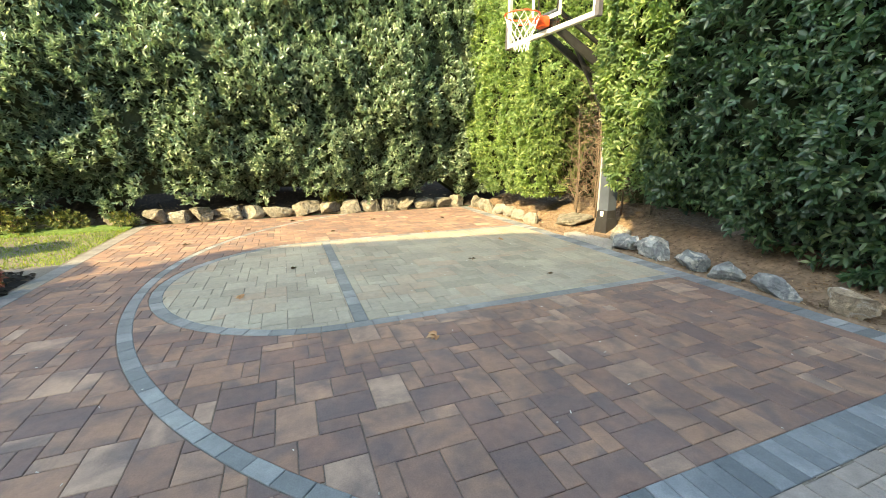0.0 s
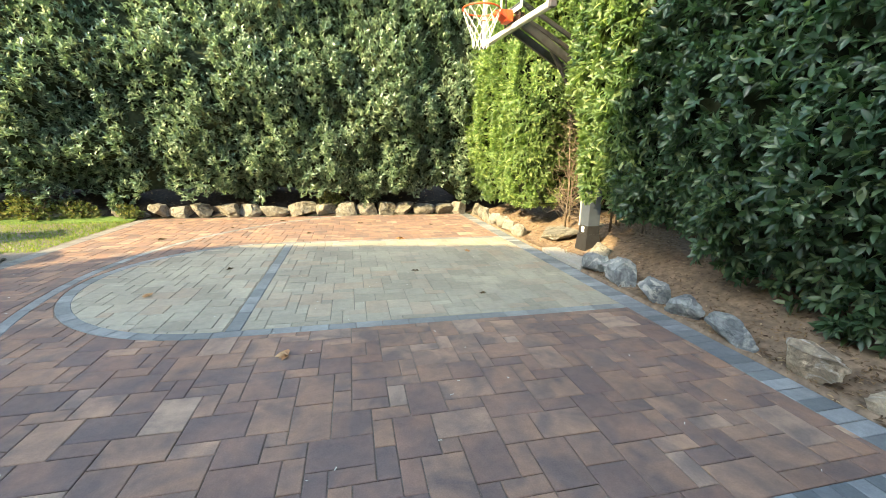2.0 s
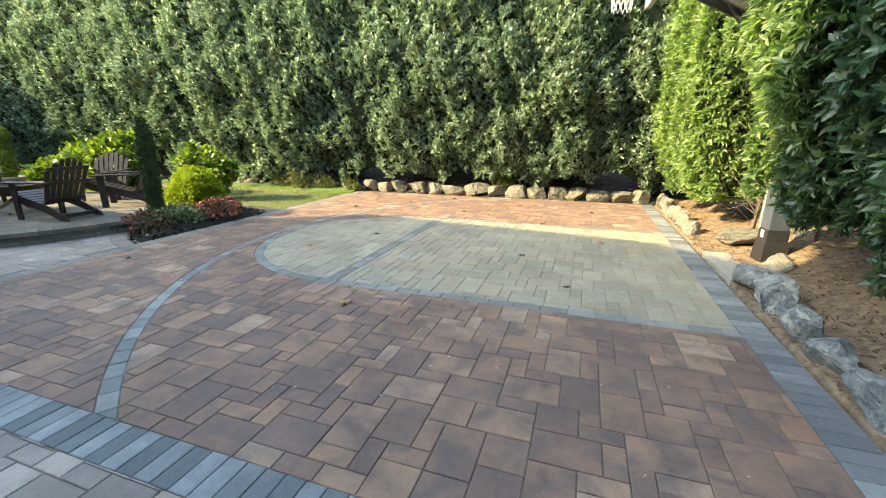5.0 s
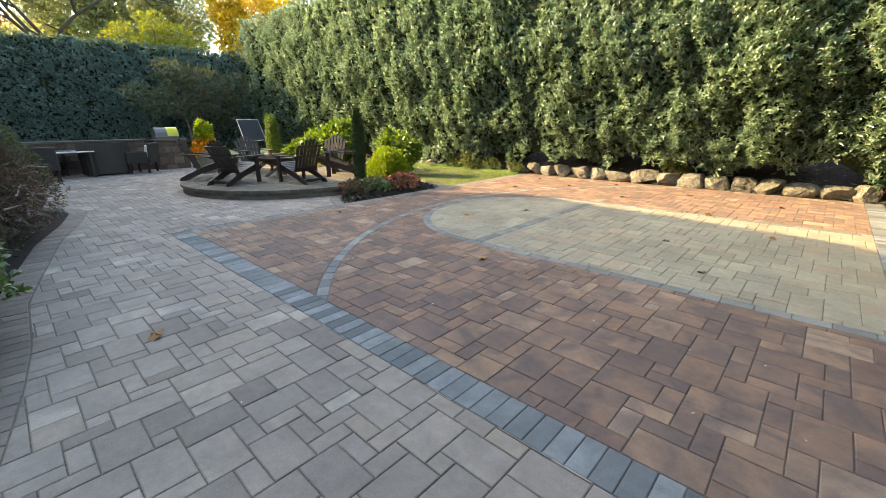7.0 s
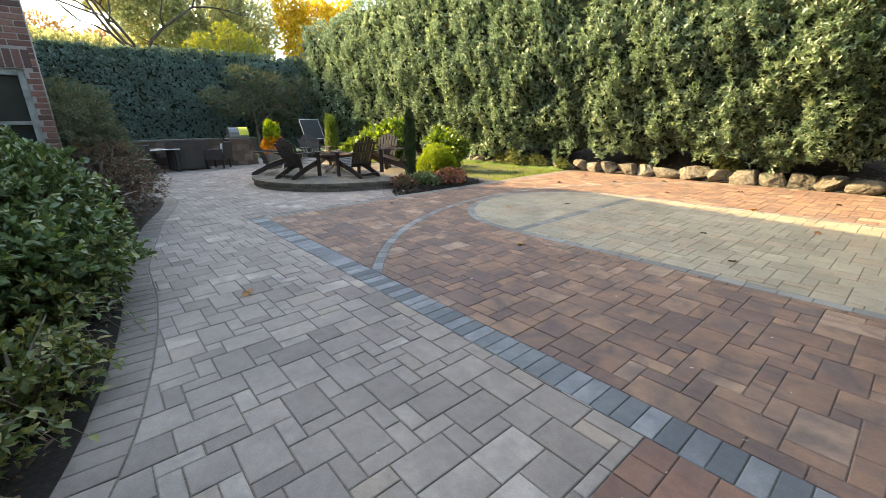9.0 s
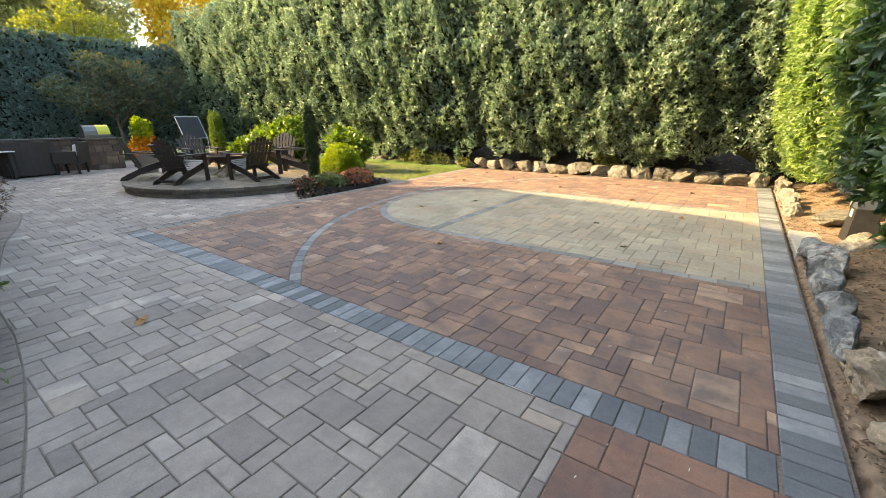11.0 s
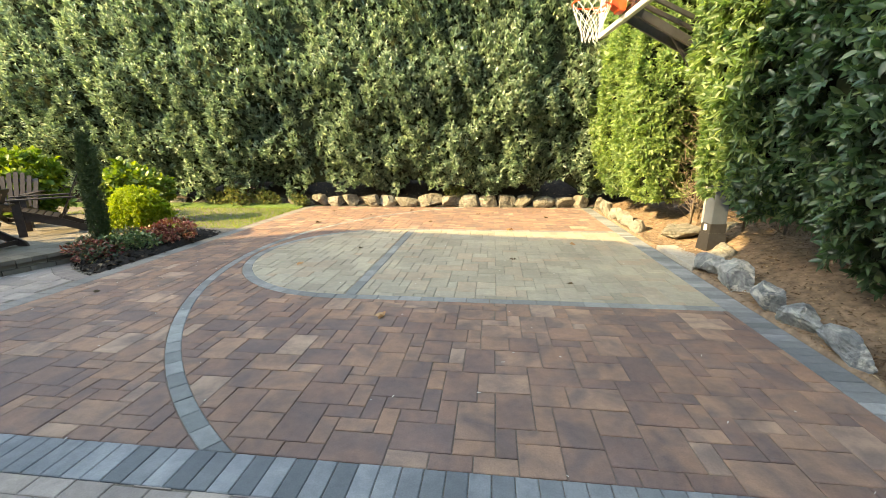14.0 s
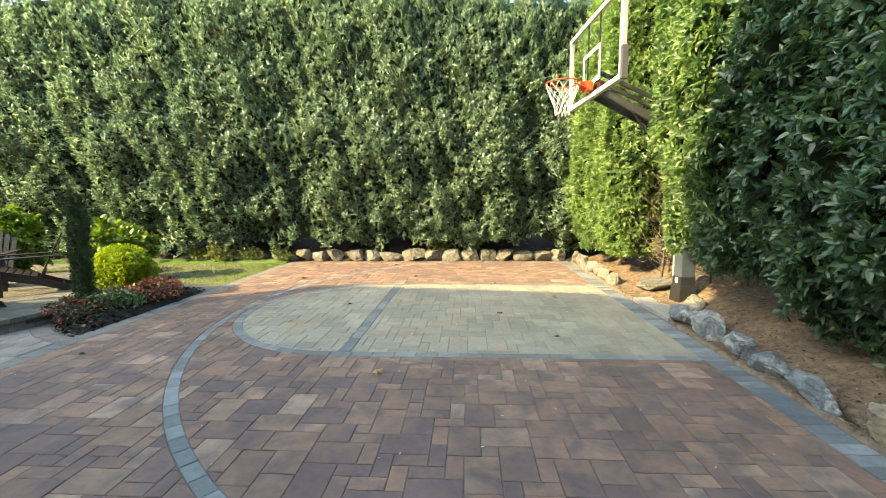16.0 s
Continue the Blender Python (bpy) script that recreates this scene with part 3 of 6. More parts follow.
def near_face(u, v, s0=0.0, s1=6.75):
    """Near laurel: a long side along the bank and a rounded far end before the post."""
    s = s0 + u * (s1 - s0)
    side = 7.1
    yy = -2.2 + s
    low = np.interp(np.minimum(yy, 5.0), [0, 2.0, 2.7, 3.35, 4.3, 5.0], [0.12, 0.18, 0.28, 0.55, 0.82, 1.08])
    z = low + (5.75 - low) * v
    inset = np.interp(z - low, [0.0, 0.4, 0.8, 1.3, 2.5, 4.5, 5.4], [0.42, 0.25, 0.12, 0.0, 0.0, 0.12, 0.6])
    end = np.clip((s - side + 0.25) / 0.75, 0, 1)
    nx, ny = -np.cos(end * np.pi / 2), np.sin(end * np.pi / 2)
    y = np.where(s < side, yy, 4.9 + 0.22 * np.sin(np.clip((s - side) / 0.5, 0, 1) * np.pi / 2))
    x = np.where(s < side, np.interp(yy, [-2.2, 2.2, 3.2, 4.0, 4.9], [4.95, 4.70, 4.54, 4.38, 4.40]), 4.40 + np.clip(s - side - 0.1, 0, 3) * 0.8)
    p = np.stack([x - nx * inset, y - ny * inset * 0.6, z], 1)
    n = np.stack([nx, ny, np.interp(z, [0.4, 2, 5, 5.75], [-0.3, 0, 0.2, 1])], 1)
    return p, n / np.linalg.norm(n, axis=1, keepdims=True)


def far_face(u, v):
    """Far laurel: rounded near end, then the side up to the back hedge."""
    z = 0.5 + 5.4 * v
    s = u * 4.2
    inset = np.interp(z, [0.5, 0.9, 1.4, 2.0, 4.5, 5.9], [0.45, 0.28, 0.12, 0.0, 0.1, 0.6])
    end = np.clip((1.9 - s) / 0.9, 0, 1)
    nx, ny = -np.cos(end * np.pi / 2), -np.sin(end * np.pi / 2)
    y = np.where(s < 1.9, 6.55 - 0.35 * np.sin(end * np.pi / 2), 6.55 + (s - 1.9))
    x = np.where(s < 1.9, 4.22 + np.clip(1.9 - s - 0.15, 0, 3) * 0.8, 4.22)
    p = np.stack([x - nx * inset, y - ny * inset, z], 1)
    n = np.stack([nx, ny, np.interp(z, [0.4, 2, 5, 5.9], [-0.3, 0, 0.2, 1])], 1)
    return p, n / np.linalg.norm(n, axis=1, keepdims=True)


def gap_face(u, v):
    """Shaded leaves and twigs behind the post."""
    y = 3.0 + 7.5 * u
    z = 0.3 + 5.4 * v
    x = 6.5 + 0 * y
    p = np.stack([x, y, z], 1)
    n = np.stack([-np.ones_like(x), 0 * x, 0 * x], 1)
    return p, n


def dark_face(u, v):
    """The far hedge that closes the garden behind the kitchen."""
    y = -9 + 18.5 * u
    z = 0.2 + 4.5 * v
    x = -18.3 + 0 * y - 0.3 * np.clip(v - 0.85, 0, 1) / 0.15
    p = np.stack([x, y, z], 1)
    n = np.stack([np.ones_like(x), 0 * x, np.interp(z, [0, 4, 4.8], [0, 0.1, 1])], 1)
    return p, n / np.linalg.norm(n, axis=1, keepdims=True)


def build_hedges():
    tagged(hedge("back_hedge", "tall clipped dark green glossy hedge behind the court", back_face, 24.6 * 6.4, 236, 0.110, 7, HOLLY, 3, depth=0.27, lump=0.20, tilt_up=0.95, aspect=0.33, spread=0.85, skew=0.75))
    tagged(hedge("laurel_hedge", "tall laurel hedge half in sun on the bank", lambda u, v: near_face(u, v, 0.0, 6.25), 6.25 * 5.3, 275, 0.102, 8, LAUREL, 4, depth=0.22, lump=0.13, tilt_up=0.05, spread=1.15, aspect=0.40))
    # sunlit stretch of the same hedge, with the lit copy of its leaf
    tagged(hedge("laurel_hedge", "sunlit end of the laurel hedge, leaves coloured paler for the sun", lambda u, v: near_face(u, v, 5.95, 9.0), 3.05 * 5.3, 265, 0.112, 8, LAUREL_LIT, 14, depth=0.19, lump=0.10, tilt_up=0.0, spread=1.2, aspect=0.32))
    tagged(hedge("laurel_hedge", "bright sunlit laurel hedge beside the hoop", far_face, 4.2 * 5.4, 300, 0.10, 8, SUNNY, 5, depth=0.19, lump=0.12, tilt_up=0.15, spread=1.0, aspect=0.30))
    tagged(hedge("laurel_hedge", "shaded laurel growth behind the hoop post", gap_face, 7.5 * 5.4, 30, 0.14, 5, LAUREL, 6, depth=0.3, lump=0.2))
    tagged(hedge("far_hedge", "dark shaded evergreen hedge behind the outdoor kitchen", dark_face, 18.5 * 4.6, 190, 0.13, 6, FAR_HAZE, 7, depth=0.12, lump=0.10))


# ---- house, behind the walk ----
BRICK, _nt, _b = node_material("red_brick", 0.88)
_c = ramp(_nt, piece_random(_nt), [(0.0, (0.11, 0.06, 0.052)), (0.6, (0.19, 0.088, 0.07)), (1.0, (0.27, 0.14, 0.105))])
_nt.links.new(blend(_nt, _c, ramp(_nt, noise_of(_nt, 40, 5, 0.7), [(0.3, (0.7, 0.7, 0.7)), (0.7, (1.2, 1.2, 1.2))]), 1.0, "MULTIPLY"), _b.inputs["Base Color"])
bump(_nt, _b, noise_of(_nt, 60, 5, 0.7), 0.5, 0.006)
MORTAR = plain("mortar", (0.33, 0.29, 0.265), 0.95, vary=0.15, scale=60)
ROOF = plain("roof_shingle", (0.07, 0.068, 0.065), 0.9, vary=0.3, scale=15)


WHITE = plain("white_paint", (0.78, 0.78, 0.75), 0.45, vary=0.05)
GLASS_DARK = plain("window_pane", (0.02, 0.024, 0.024), 0.3, vary=0.3, scale=2, spec=0.15, bumpy=0)


def build_house():
    house = empty("house", (-7, -5, 0), "red brick end wall, with unseen wings and roofs added to cast shadow", "house")
    inv = Matrix.Translation((7, 5, 0))
    # unseen wings added to shade the court, and the end wall round the window opening
    for c in ((-13.5, -10.0, -0.05, -7.7, -1.6, 8.25), (-4.75, -10.0, -0.05, -3.25, -1.6, 7.6), (-7.7, -10.0, -0.05, -4.75, -1.6, 6.4),
              (-3.25, -1.32, -0.05, -3.007, -1.19, 7.9), (-3.25, -2.7, -0.05, -3.007, -1.32, 0.85), (-3.25, -2.7, 2.06, -3.007, -1.32, 7.9),
              (-3.25, -3.6, -0.05, -3.007, -2.7, 7.9), (-3.0, -10.0, -0.05, 9.0, -4.25, 4.6), (-23.0, -10.0, -0.05, -13.5, -2.2, 7.0)):
        bm = boxed(*c)
        # wall heads sloped to set where the shadow edge falls
        for v in bm.verts:
            if v.co.z > 6:
                v.co.z = {6.4: 7.72 if v.co.x < -7 else 6.4, 7.6: 6.95 if v.co.x < -4 else 8.25, 8.25: 8.4 if v.co.x < -9 else 7.74}.get(c[5], v.co.z)
        bm.transform(inv)
        part("wall", bm, MORTAR, house)
    # unseen roofs, stepped and raked to shape the shadow on court and laurel
    bm = bmesh.new()
    for x0, x1, y1, z0, z in ((-13.6, -7.6, -1.5, 8.42, 7.76), (-4.8, -2.9, -1.5, 6.97, 8.4), (-3.0, 9.1, -4.1, 4.6, 4.6), (-23, -13.5, -2.1, 7.0, 7.0)):
        a = [bm.verts.new(v) for v in ((x0, -10.1, z0), (x1, -10.1, z), (x1, y1, z), (x0, y1, z0), (x0 + 1, (y1 - 10.1) / 2, z0 + 2.2), (x1 - 1, (y1 - 10.1) / 2, z + 2.2))]
        for f in ((0, 1, 5, 4), (2, 3, 4, 5), (1, 2, 5), (3, 0, 4), (3, 2, 1, 0)):
            bm.faces.new([a[i] for i in f])
    for v in box(bm, -7.62, -10.0, 6.41, -4.8, -1.5, 6.46):
        if v.co.x < -7:
            v.co.z += 1.30
    bm.transform(inv)
    part("roof", bm, ROOF, house)
    window = part("window", boxed(3.86, 2.33, 0.9, 3.89, 3.65, 2.02), GLASS_DARK, house, "white framed window with dark panes")
    DIM = plain("window_paint", (0.27, 0.275, 0.26), 0.7, vary=0.35, scale=9)
    for b in ((2.30, 0.85, 2.37, 2.06), (3.61, 0.85, 3.68, 2.06), (2.37, 0.85, 3.61, 0.92), (2.37, 1.99, 3.61, 2.06), (2.37, 1.44, 3.61, 1.48), (2.98, 0.92, 3.02, 1.99)):
        part("frame", boxed(3.87, b[0], b[1], 3.965, b[2], b[3], 0.006), DIM, window)
    # bricks of the end wall
    course, n, pieces = 0.0677, 0, {}
    rest_v, rest_f = [], []
    spots = []
    for c in range(11, 70):
        z = c * course
        y = -1.195 if c % 2 else -1.195 + 0.0
        first = True
        while y > -3.0:
            w = 0.092 if (first and c % 2) else 0.194
            y1 = y - w
            first = False
            end = -1.32 if 0.85 < z + 0.03 < 2.06 else -1.245 if 2.06 <= z + 0.03 < 2.27 else -9
            far = -2.7 if end == -1.32 else -2.73
            if end == -9 or y1 >= end or y <= far:
                spots.append((y1, z, w, 0.057))
            elif y - end > 0.03:
                spots.append((end, z, round(y - end, 3), 0.057))
            y = y1 - 0.0107
    for k in range(19):
        spots.append((-1.24 - 0.076 * (k + 1) + 0.01, 2.07, 0.064, 0.195))
    spots.sort(key=lambda q: abs(q[1] - 2.3))
    for i, (y, z, w, h) in enumerate(spots):
        if i < 290:
            me = pieces.get((w, h))
            if me is None:
                bm = bmesh.new()
                box(bm, -0.03, 0, 0, 0.012, w, h, 0.004, segs=1)
                me = pieces[(w, h)] = bpy.data.meshes.new("brick")
                bm.to_mesh(me)
                bm.free()
                me.materials.append(BRICK)
            ob = new("brick", me)
            ob.location = (-3.012 + 7 + rng.uniform(-0.002, 0.002), y + 5, z)
            ob.parent = house
        else:
            k = len(rest_v)
            rest_v += [(-3.0 + 7 + a * -0.03, y + 5 + b * w, z + c * h) for a in (0, 1) for b in (0, 1) for c in (0, 1)]
            rest_f += [tuple(k + q for q in f) for f in ((0, 2, 3, 1), (4, 5, 7, 6), (0, 1, 5, 4), (2, 6, 7, 3), (0, 4, 6, 2), (1, 3, 7, 5))]
    tagged(mesh_part("high_bricks", rest_v, rest_f, BRICK, house), kind="stuff")


# ---- stones ----
def stone_material(name, stops, pale):
    m, nt, b = node_material(name, 0.9)
    base = ramp(nt, piece_random(nt), stops)
    vein = ramp(nt, noise_of(nt, 7, 6, 0.7, distort=1.2), [(0.33, (0.52, 0.53, 0.54)), (0.5, (1, 1, 1)), (0.68, (1.6, 1.56, 1.48))])
    col = blend(nt, base, vein, 1.0, "MULTIPLY")
    patch = ramp(nt, noise_of(nt, 5.5, 5, 0.65, distort=0.8), [(0.55, (0, 0, 0)), (0.63, (1, 1, 1))])
    col = blend(nt, col, pale, maths(nt, "MULTIPLY", patch, 0.75))
    nt.links.new(col, b.inputs["Base Color"])
    bump(nt, b, maths(nt, "ADD", noise_of(nt, 18, 6, 0.7), noise_of(nt, 70, 4, 0.7)), 0.9, 0.02)
    return m


STONE_M = stone_material("tan_fieldstone", [(0.0, (0.15, 0.143, 0.12)), (0.5, (0.20, 0.182, 0.148)), (0.8, (0.20, 0.195, 0.172)), (1.0, (0.25, 0.24, 0.207))], (0.27, 0.26, 0.22))
STONE_G = stone_material("blue_grey_fieldstone", [(0.0, (0.19, 0.212, 0.225)), (1.0, (0.28, 0.30, 0.305))], (0.56, 0.55, 0.50))
STONE_P = stone_material("pale_fieldstone", [(0.0, (0.34, 0.275, 0.20)), (1.0, (0.42, 0.34, 0.255))], (0.66, 0.63, 0.57))


def stone(x, y, z, sx, sy, sz, seed, yaw=0.0, label="rough grey fieldstone set along the bank", group="bank stones", material=None, cuts=14):
    """A split boulder: a ball cut by random planes, then roughened."""
    r = random.Random(seed)
    bm = bmesh.new()
    bmesh.ops.create_icosphere(bm, subdivisions=4, radius=0.5)
    for _ in range(cuts):
        n = Vector((r.gauss(0, 1), r.gauss(0, 1), r.gauss(0.2, 0.8))).normalized()
        d = r.uniform(0.17, 0.34)
        for v in bm.verts:
            k = v.co.dot(n) - d
            if k > 0:
                v.co -= n * k
    top = r.uniform(0.26, 0.36)
    for v in bm.verts:
        if v.co.z > top:
            v.co.z = top + (v.co.z - top) * 0.15
        q = v.co.normalized()
        v.co += q * (0.035 * noise.noise(v.co * 6.0 + Vector((seed, 0, 0))) + 0.036 * noise.noise(v.co * 15.0 + Vector((seed, 5, 0))) + 0.016 * noise.noise(v.co * 34.0 + Vector((seed, 9, 0))))
    xs, ys, zs = ([v.co[i] for v in bm.verts] for i in range(3))
    m = Matrix.Translation((0, 0, -0.22)) @ Matrix.Diagonal((1 / (max(xs) - min(xs)), 1 / (max(ys) - min(ys)), 1 / (max(zs) - min(zs)), 1)) @ Matrix.Translation((-(max(xs) + min(xs)) / 2, -(max(ys) + min(ys)) / 2, -min(zs)))
    bm.transform(Matrix.Diagonal((sx, sy, sz, 1)) @ m)
    ob = part("fieldstone", bm, material or STONE_M, None)
    ob.matrix_world = pose(x, y, z, 0, 0, yaw)
    return tagged(ob, label, "stone", group)


def build_stones():
    grey = [(4.66, 4.30, 0.30, 0.42, 0.32), (4.66, 3.83, 0.30, 0.44, 0.37), (4.62, 3.24, 0.24, 0.46, 0.31), (4.64, 2.80, 0.26, 0.38, 0.27), (4.60, 2.28, 0.18, 0.46, 0.25)]
    for i, (x, y, sx, sy, sz) in enumerate(grey):
        stone(x, y, 0, sx, sy, sz, 20 + i, rng.uniform(-12, 12), "blue grey fractured fieldstone beside the border", material=STONE_G)
    for i, (x, y, sx, sy, sz) in enumerate([(4.63, 1.70, 0.26, 0.42, 0.29), (4.66, 1.28, 0.20, 0.24, 0.16), (4.78, 0.66, 0.40, 0.5, 0.33), (4.85, 0.0, 0.4, 0.5, 0.34)]):
        stone(x, y, 0, sx, sy, sz, 40 + i, rng.uniform(-12, 12), "pale tan and white fieldstone on the soil bank", material=STONE_P)
    for i, (x, y, sx, sy, sz) in enumerate([(5.42, 4.68, 0.46, 0.40, 0.30), (5.02, 5.92, 0.58, 0.74, 0.36), (5.02, 4.80, 0.36, 0.40, 0.30), (4.64, 6.75, 0.26, 0.50, 0.28), (5.7, 5.7, 0.5, 0.5, 0.46), (4.63, 7.22, 0.24, 0.42, 0.28), (4.62, 7.62, 0.24, 0.36, 0.30), (4.61, 8.02, 0.24, 0.40, 0.31), (4.61, 8.42, 0.24, 0.40, 0.34), (4.62, 8.84, 0.26, 0.40, 0.36), (4.64, 9.25, 0.28, 0.40, 0.40)]):
        stone(x, y, 0, sx, sy, sz, 60 + i, rng.uniform(-12, 12), "sunlit tan fieldstone along the soil bank")
    x = 4.42
    i = 0
    while x > -2.6:
        w = rng.uniform(0.34, 0.62)
        stone(x - w / 2, 9.64 + rng.uniform(-0.02, 0.03), 0, w * 1.12, 0.42, rng.uniform(0.32, 0.43), 90 + i, rng.uniform(-8, 8), "tan fieldstone in the low wall under the hedge", "wall stones", cuts=4)
        x -= w
        i += 1
    for i in range(12):
        stone(-2.8 - i * 0.75 + rng.uniform(-0.1, 0.1), 9.62 + rng.uniform(-0.05, 0.1), 0, rng.uniform(0.3, 0.5), 0.3, rng.uniform(0.2, 0.3), 130 + i, rng.uniform(-8, 8), "mossy tan fieldstone at the lawn's end", "wall stones")
    for i, (x, y) in enumerate([(-4.4, -0.62), (-4.9, -0.45), (-5.3, -0.28), (-3.9, -0.78)]):
        stone(x, y, 0, 0.42, 0.34, 0.22, 160 + i, rng.uniform(0, 90), "dark rough stone at the edge of the mulch bed", "bed stones")


# ---- basketball hoop ----
STEEL = plain("grey_steel", (0.085, 0.104, 0.138), 0.4, 0.3, vary=0.08, scale=12, bumpy=0.05)
BLACK = plain("black_steel", (0.022, 0.022, 0.024), 0.45, vary=0.3, scale=14, bumpy=0.08)
ORANGE = plain("orange_steel", (0.72, 0.085, 0.02), 0.38, vary=0.06, scale=20, bumpy=0.03)
FRAME_GREY = plain("aluminium_frame", (0.46, 0.46, 0.45), 0.4, 0.35, vary=0.06, bumpy=0.03)
NET = plain("net_cord", (0.80, 0.80, 0.78), 0.8, vary=0.1, scale=60)
PANE = bpy.data.materials.new("clear_acrylic")
PANE.use_nodes = True
_b = PANE.node_tree.nodes["Principled BSDF"]
_b.inputs["Base Color"].default_value = (0.93, 0.97, 0.96, 1)
_b.inputs["Roughness"].default_value = 0.02
_b.inputs["Transmission Weight"].default_value = 1.0
_b.inputs["IOR"].default_value = 1.1


def build_hoop():
    # local x points from the post to the court
    hoop = empty("basketball_hoop", (3.635, 5.06, 0), "basketball hoop with clear backboard on a grey steel post", "basketball hoop")
    hoop.rotation_euler = (0, 0, radians(180 + 4.7))
    px = -1.45
    part("post", boxed(px - 0.1, -0.1, 0.05, px + 0.1, 0.1, 2.75, 0.012), STEEL, hoop, "square grey steel post")
    part("post_edge", boxed(px + 0.085, -0.112, 0.42, px + 0.112, -0.085, 2.7, 0.004), FRAME_GREY, hoop, "pale strip on the post's corner")
    part("post_sleeve", boxed(px - 0.106, -0.106, 0.30, px + 0.106, 0.106, 0.44, 0.01), BLACK, hoop)
    bm = bmesh.new()
    vs = box(bm, px - 0.132, -0.132, 0.02, px + 0.132, 0.132, 0.31)
    for v in vs:
        if v.co.z > 0.08:
            v.co.x = px + (v.co.x - px) * 0.84
            v.co.y *= 0.84
    part("base_boot", bm, BLACK, hoop, "black flared boot at the post's foot")
    part("maker_plate", boxed(px + 0.107, -0.03, 0.34, px + 0.111, 0.03, 0.42), WHITE, hoop)
    for s in (-1, 1):
        for z0, z1, wd in ((2.31, 3.00, 0.10), (2.62, 3.22, 0.05)):
            bm = bmesh.new()
            a, b = Vector((px + 0.02, s * 0.13, z0)), Vector((-0.09, s * 0.13, z1))
            d = (b - a)
            m = Matrix.Translation(a) @ d.to_track_quat("X", "Z").to_matrix().to_4x4()
            box(bm, 0, -0.018, -wd / 2, d.length, 0.018, wd / 2, 0.006, m)
            part("arm", bm, BLACK, hoop, "black steel lift arm")
    for z, x in ((2.31, px), (2.62, px), (3.00, -0.08), (3.22, -0.08)):
        bm = bmesh.new()
        tube(bm, [(x, -0.17, z), (x, 0.17, z)], 0.022)
        part("pin", bm, STEEL, hoop)
    bm = bmesh.new()
    a, b = Vector((px + 0.1, 0, 1.75)), Vector((-0.55, 0, 2.85))
    tube(bm, [a, b], 0.035)
    part("lift_strut", bm, BLACK, hoop)
    part("mount_plate", boxed(-0.085, -0.2, 2.94, -0.056, 0.2, 3.10, 0.006), BLACK, hoop)
    board = part("backboard", boxed(-0.012, -0.89, 2.965, 0.0, 0.89, 3.985), PANE, hoop, "clear acrylic backboard")
    board.visible_shadow = False
    W, z0, z1 = 0.915, 2.935, 4.015
    for b in ((-W, z0, W, z0 + 0.06), (-W, z1 - 0.06, W, z1), (-W, z0 + 0.06, -W + 0.06, z1 - 0.06), (W - 0.06, z0 + 0.06, W, z1 - 0.06)):
        part("frame_rail", boxed(-0.055, b[0], b[1], -0.002, b[2], b[3], 0.005), FRAME_GREY, board, "grey aluminium frame rail")
    t = 0.05
    for b in ((-W + 0.01, z0 + 0.01, W - 0.01, z0 + 0.01 + t), (-W + 0.01, z1 - 0.01 - t, W - 0.01, z1 - 0.01), (-W + 0.01, z0 + 0.06, -W + 0.01 + t, z1 - 0.06), (W - 0.01 - t, z0 + 0.06, W - 0.01, z1 - 0.06),
              (-0.305, 3.11, 0.305, 3.16), (-0.305, 3.51, 0.305, 3.56), (-0.305, 3.16, -0.255, 3.51), (0.255, 3.16, 0.305, 3.51)):
        part("white_line", boxed(0.0015, b[0], b[1], 0.004, b[2], b[3]), WHITE, board)
    for y in (-0.2, 0.2):
        part("rear_rail", boxed(-0.04, y - 0.007, z0 + 0.06, -0.02, y + 0.007, z1 - 0.06, 0.002), BLACK, board)
    for y in (-1, 1):
        part("corner_cap", boxed(-0.062, y * (W + 0.004) - 0.03, z0 - 0.006, 0.006, y * (W + 0.004) + 0.03, z0 + 0.36, 0.004), plain("grey_pad", (0.075, 0.072, 0.08), 0.7, vary=0.1), board, "grey corner pad")
    # rim
    zr = 3.13
    bm = bmesh.new()
    n = 40
    tube(bm, [(0.385 + 0.229 * math.cos(a), 0.229 * math.sin(a), zr) for a in [2 * math.pi * i / n for i in range(n + 1)]], 0.0095)
    tube(bm, [(0.385 + 0.223 * math.cos(a), 0.223 * math.sin(a), zr - 0.055) for a in [radians(115) + radians(130) * i / 14 for i in range(15)]], 0.008)
    rim = part("rim", bm, ORANGE, hoop, "orange steel rim")
    bm = bmesh.new()
    box(bm, 0.005, -0.09, zr - 0.11, 0.09, 0.09, zr + 0.012, 0.008)
    vs = box(bm, 0.08, -0.085, zr - 0.09, 0.19, 0.085, zr + 0.008, 0.006)
    for v in vs:
        if v.co.x > 0.15 and v.co.z < zr - 0.03:
            v.co.z += 0.06
    part("bracket", bm, ORANGE, rim)
    # net
    bm = bmesh.new()
    k = 12
    rows = [(0.0, 0.226), (0.08, 0.20), (0.16, 0.17), (0.24, 0.135), (0.32, 0.105), (0.41, 0.095)]
    for s in (1, -1):
        for i in range(k):
            pts = []
            for j, (dz, r) in enumerate(rows):
                a = 2 * math.pi * (i + s * j * 0.5) / k
                pts.append((0.385 + r * math.cos(a), r * math.sin(a), zr - 0.01 - dz))
            tube(bm, pts, 0.0036, sides=5)
    part("net", bm, NET, hoop, "white cord net")
    pad = part("footing", boxed(4.52, 4.42, -0.06, 5.26, 5.54, 0.035, 0.012), CONCRETE, None)
    tagged(pad, "pale concrete footing under the hoop post", "footing", kind="structure")


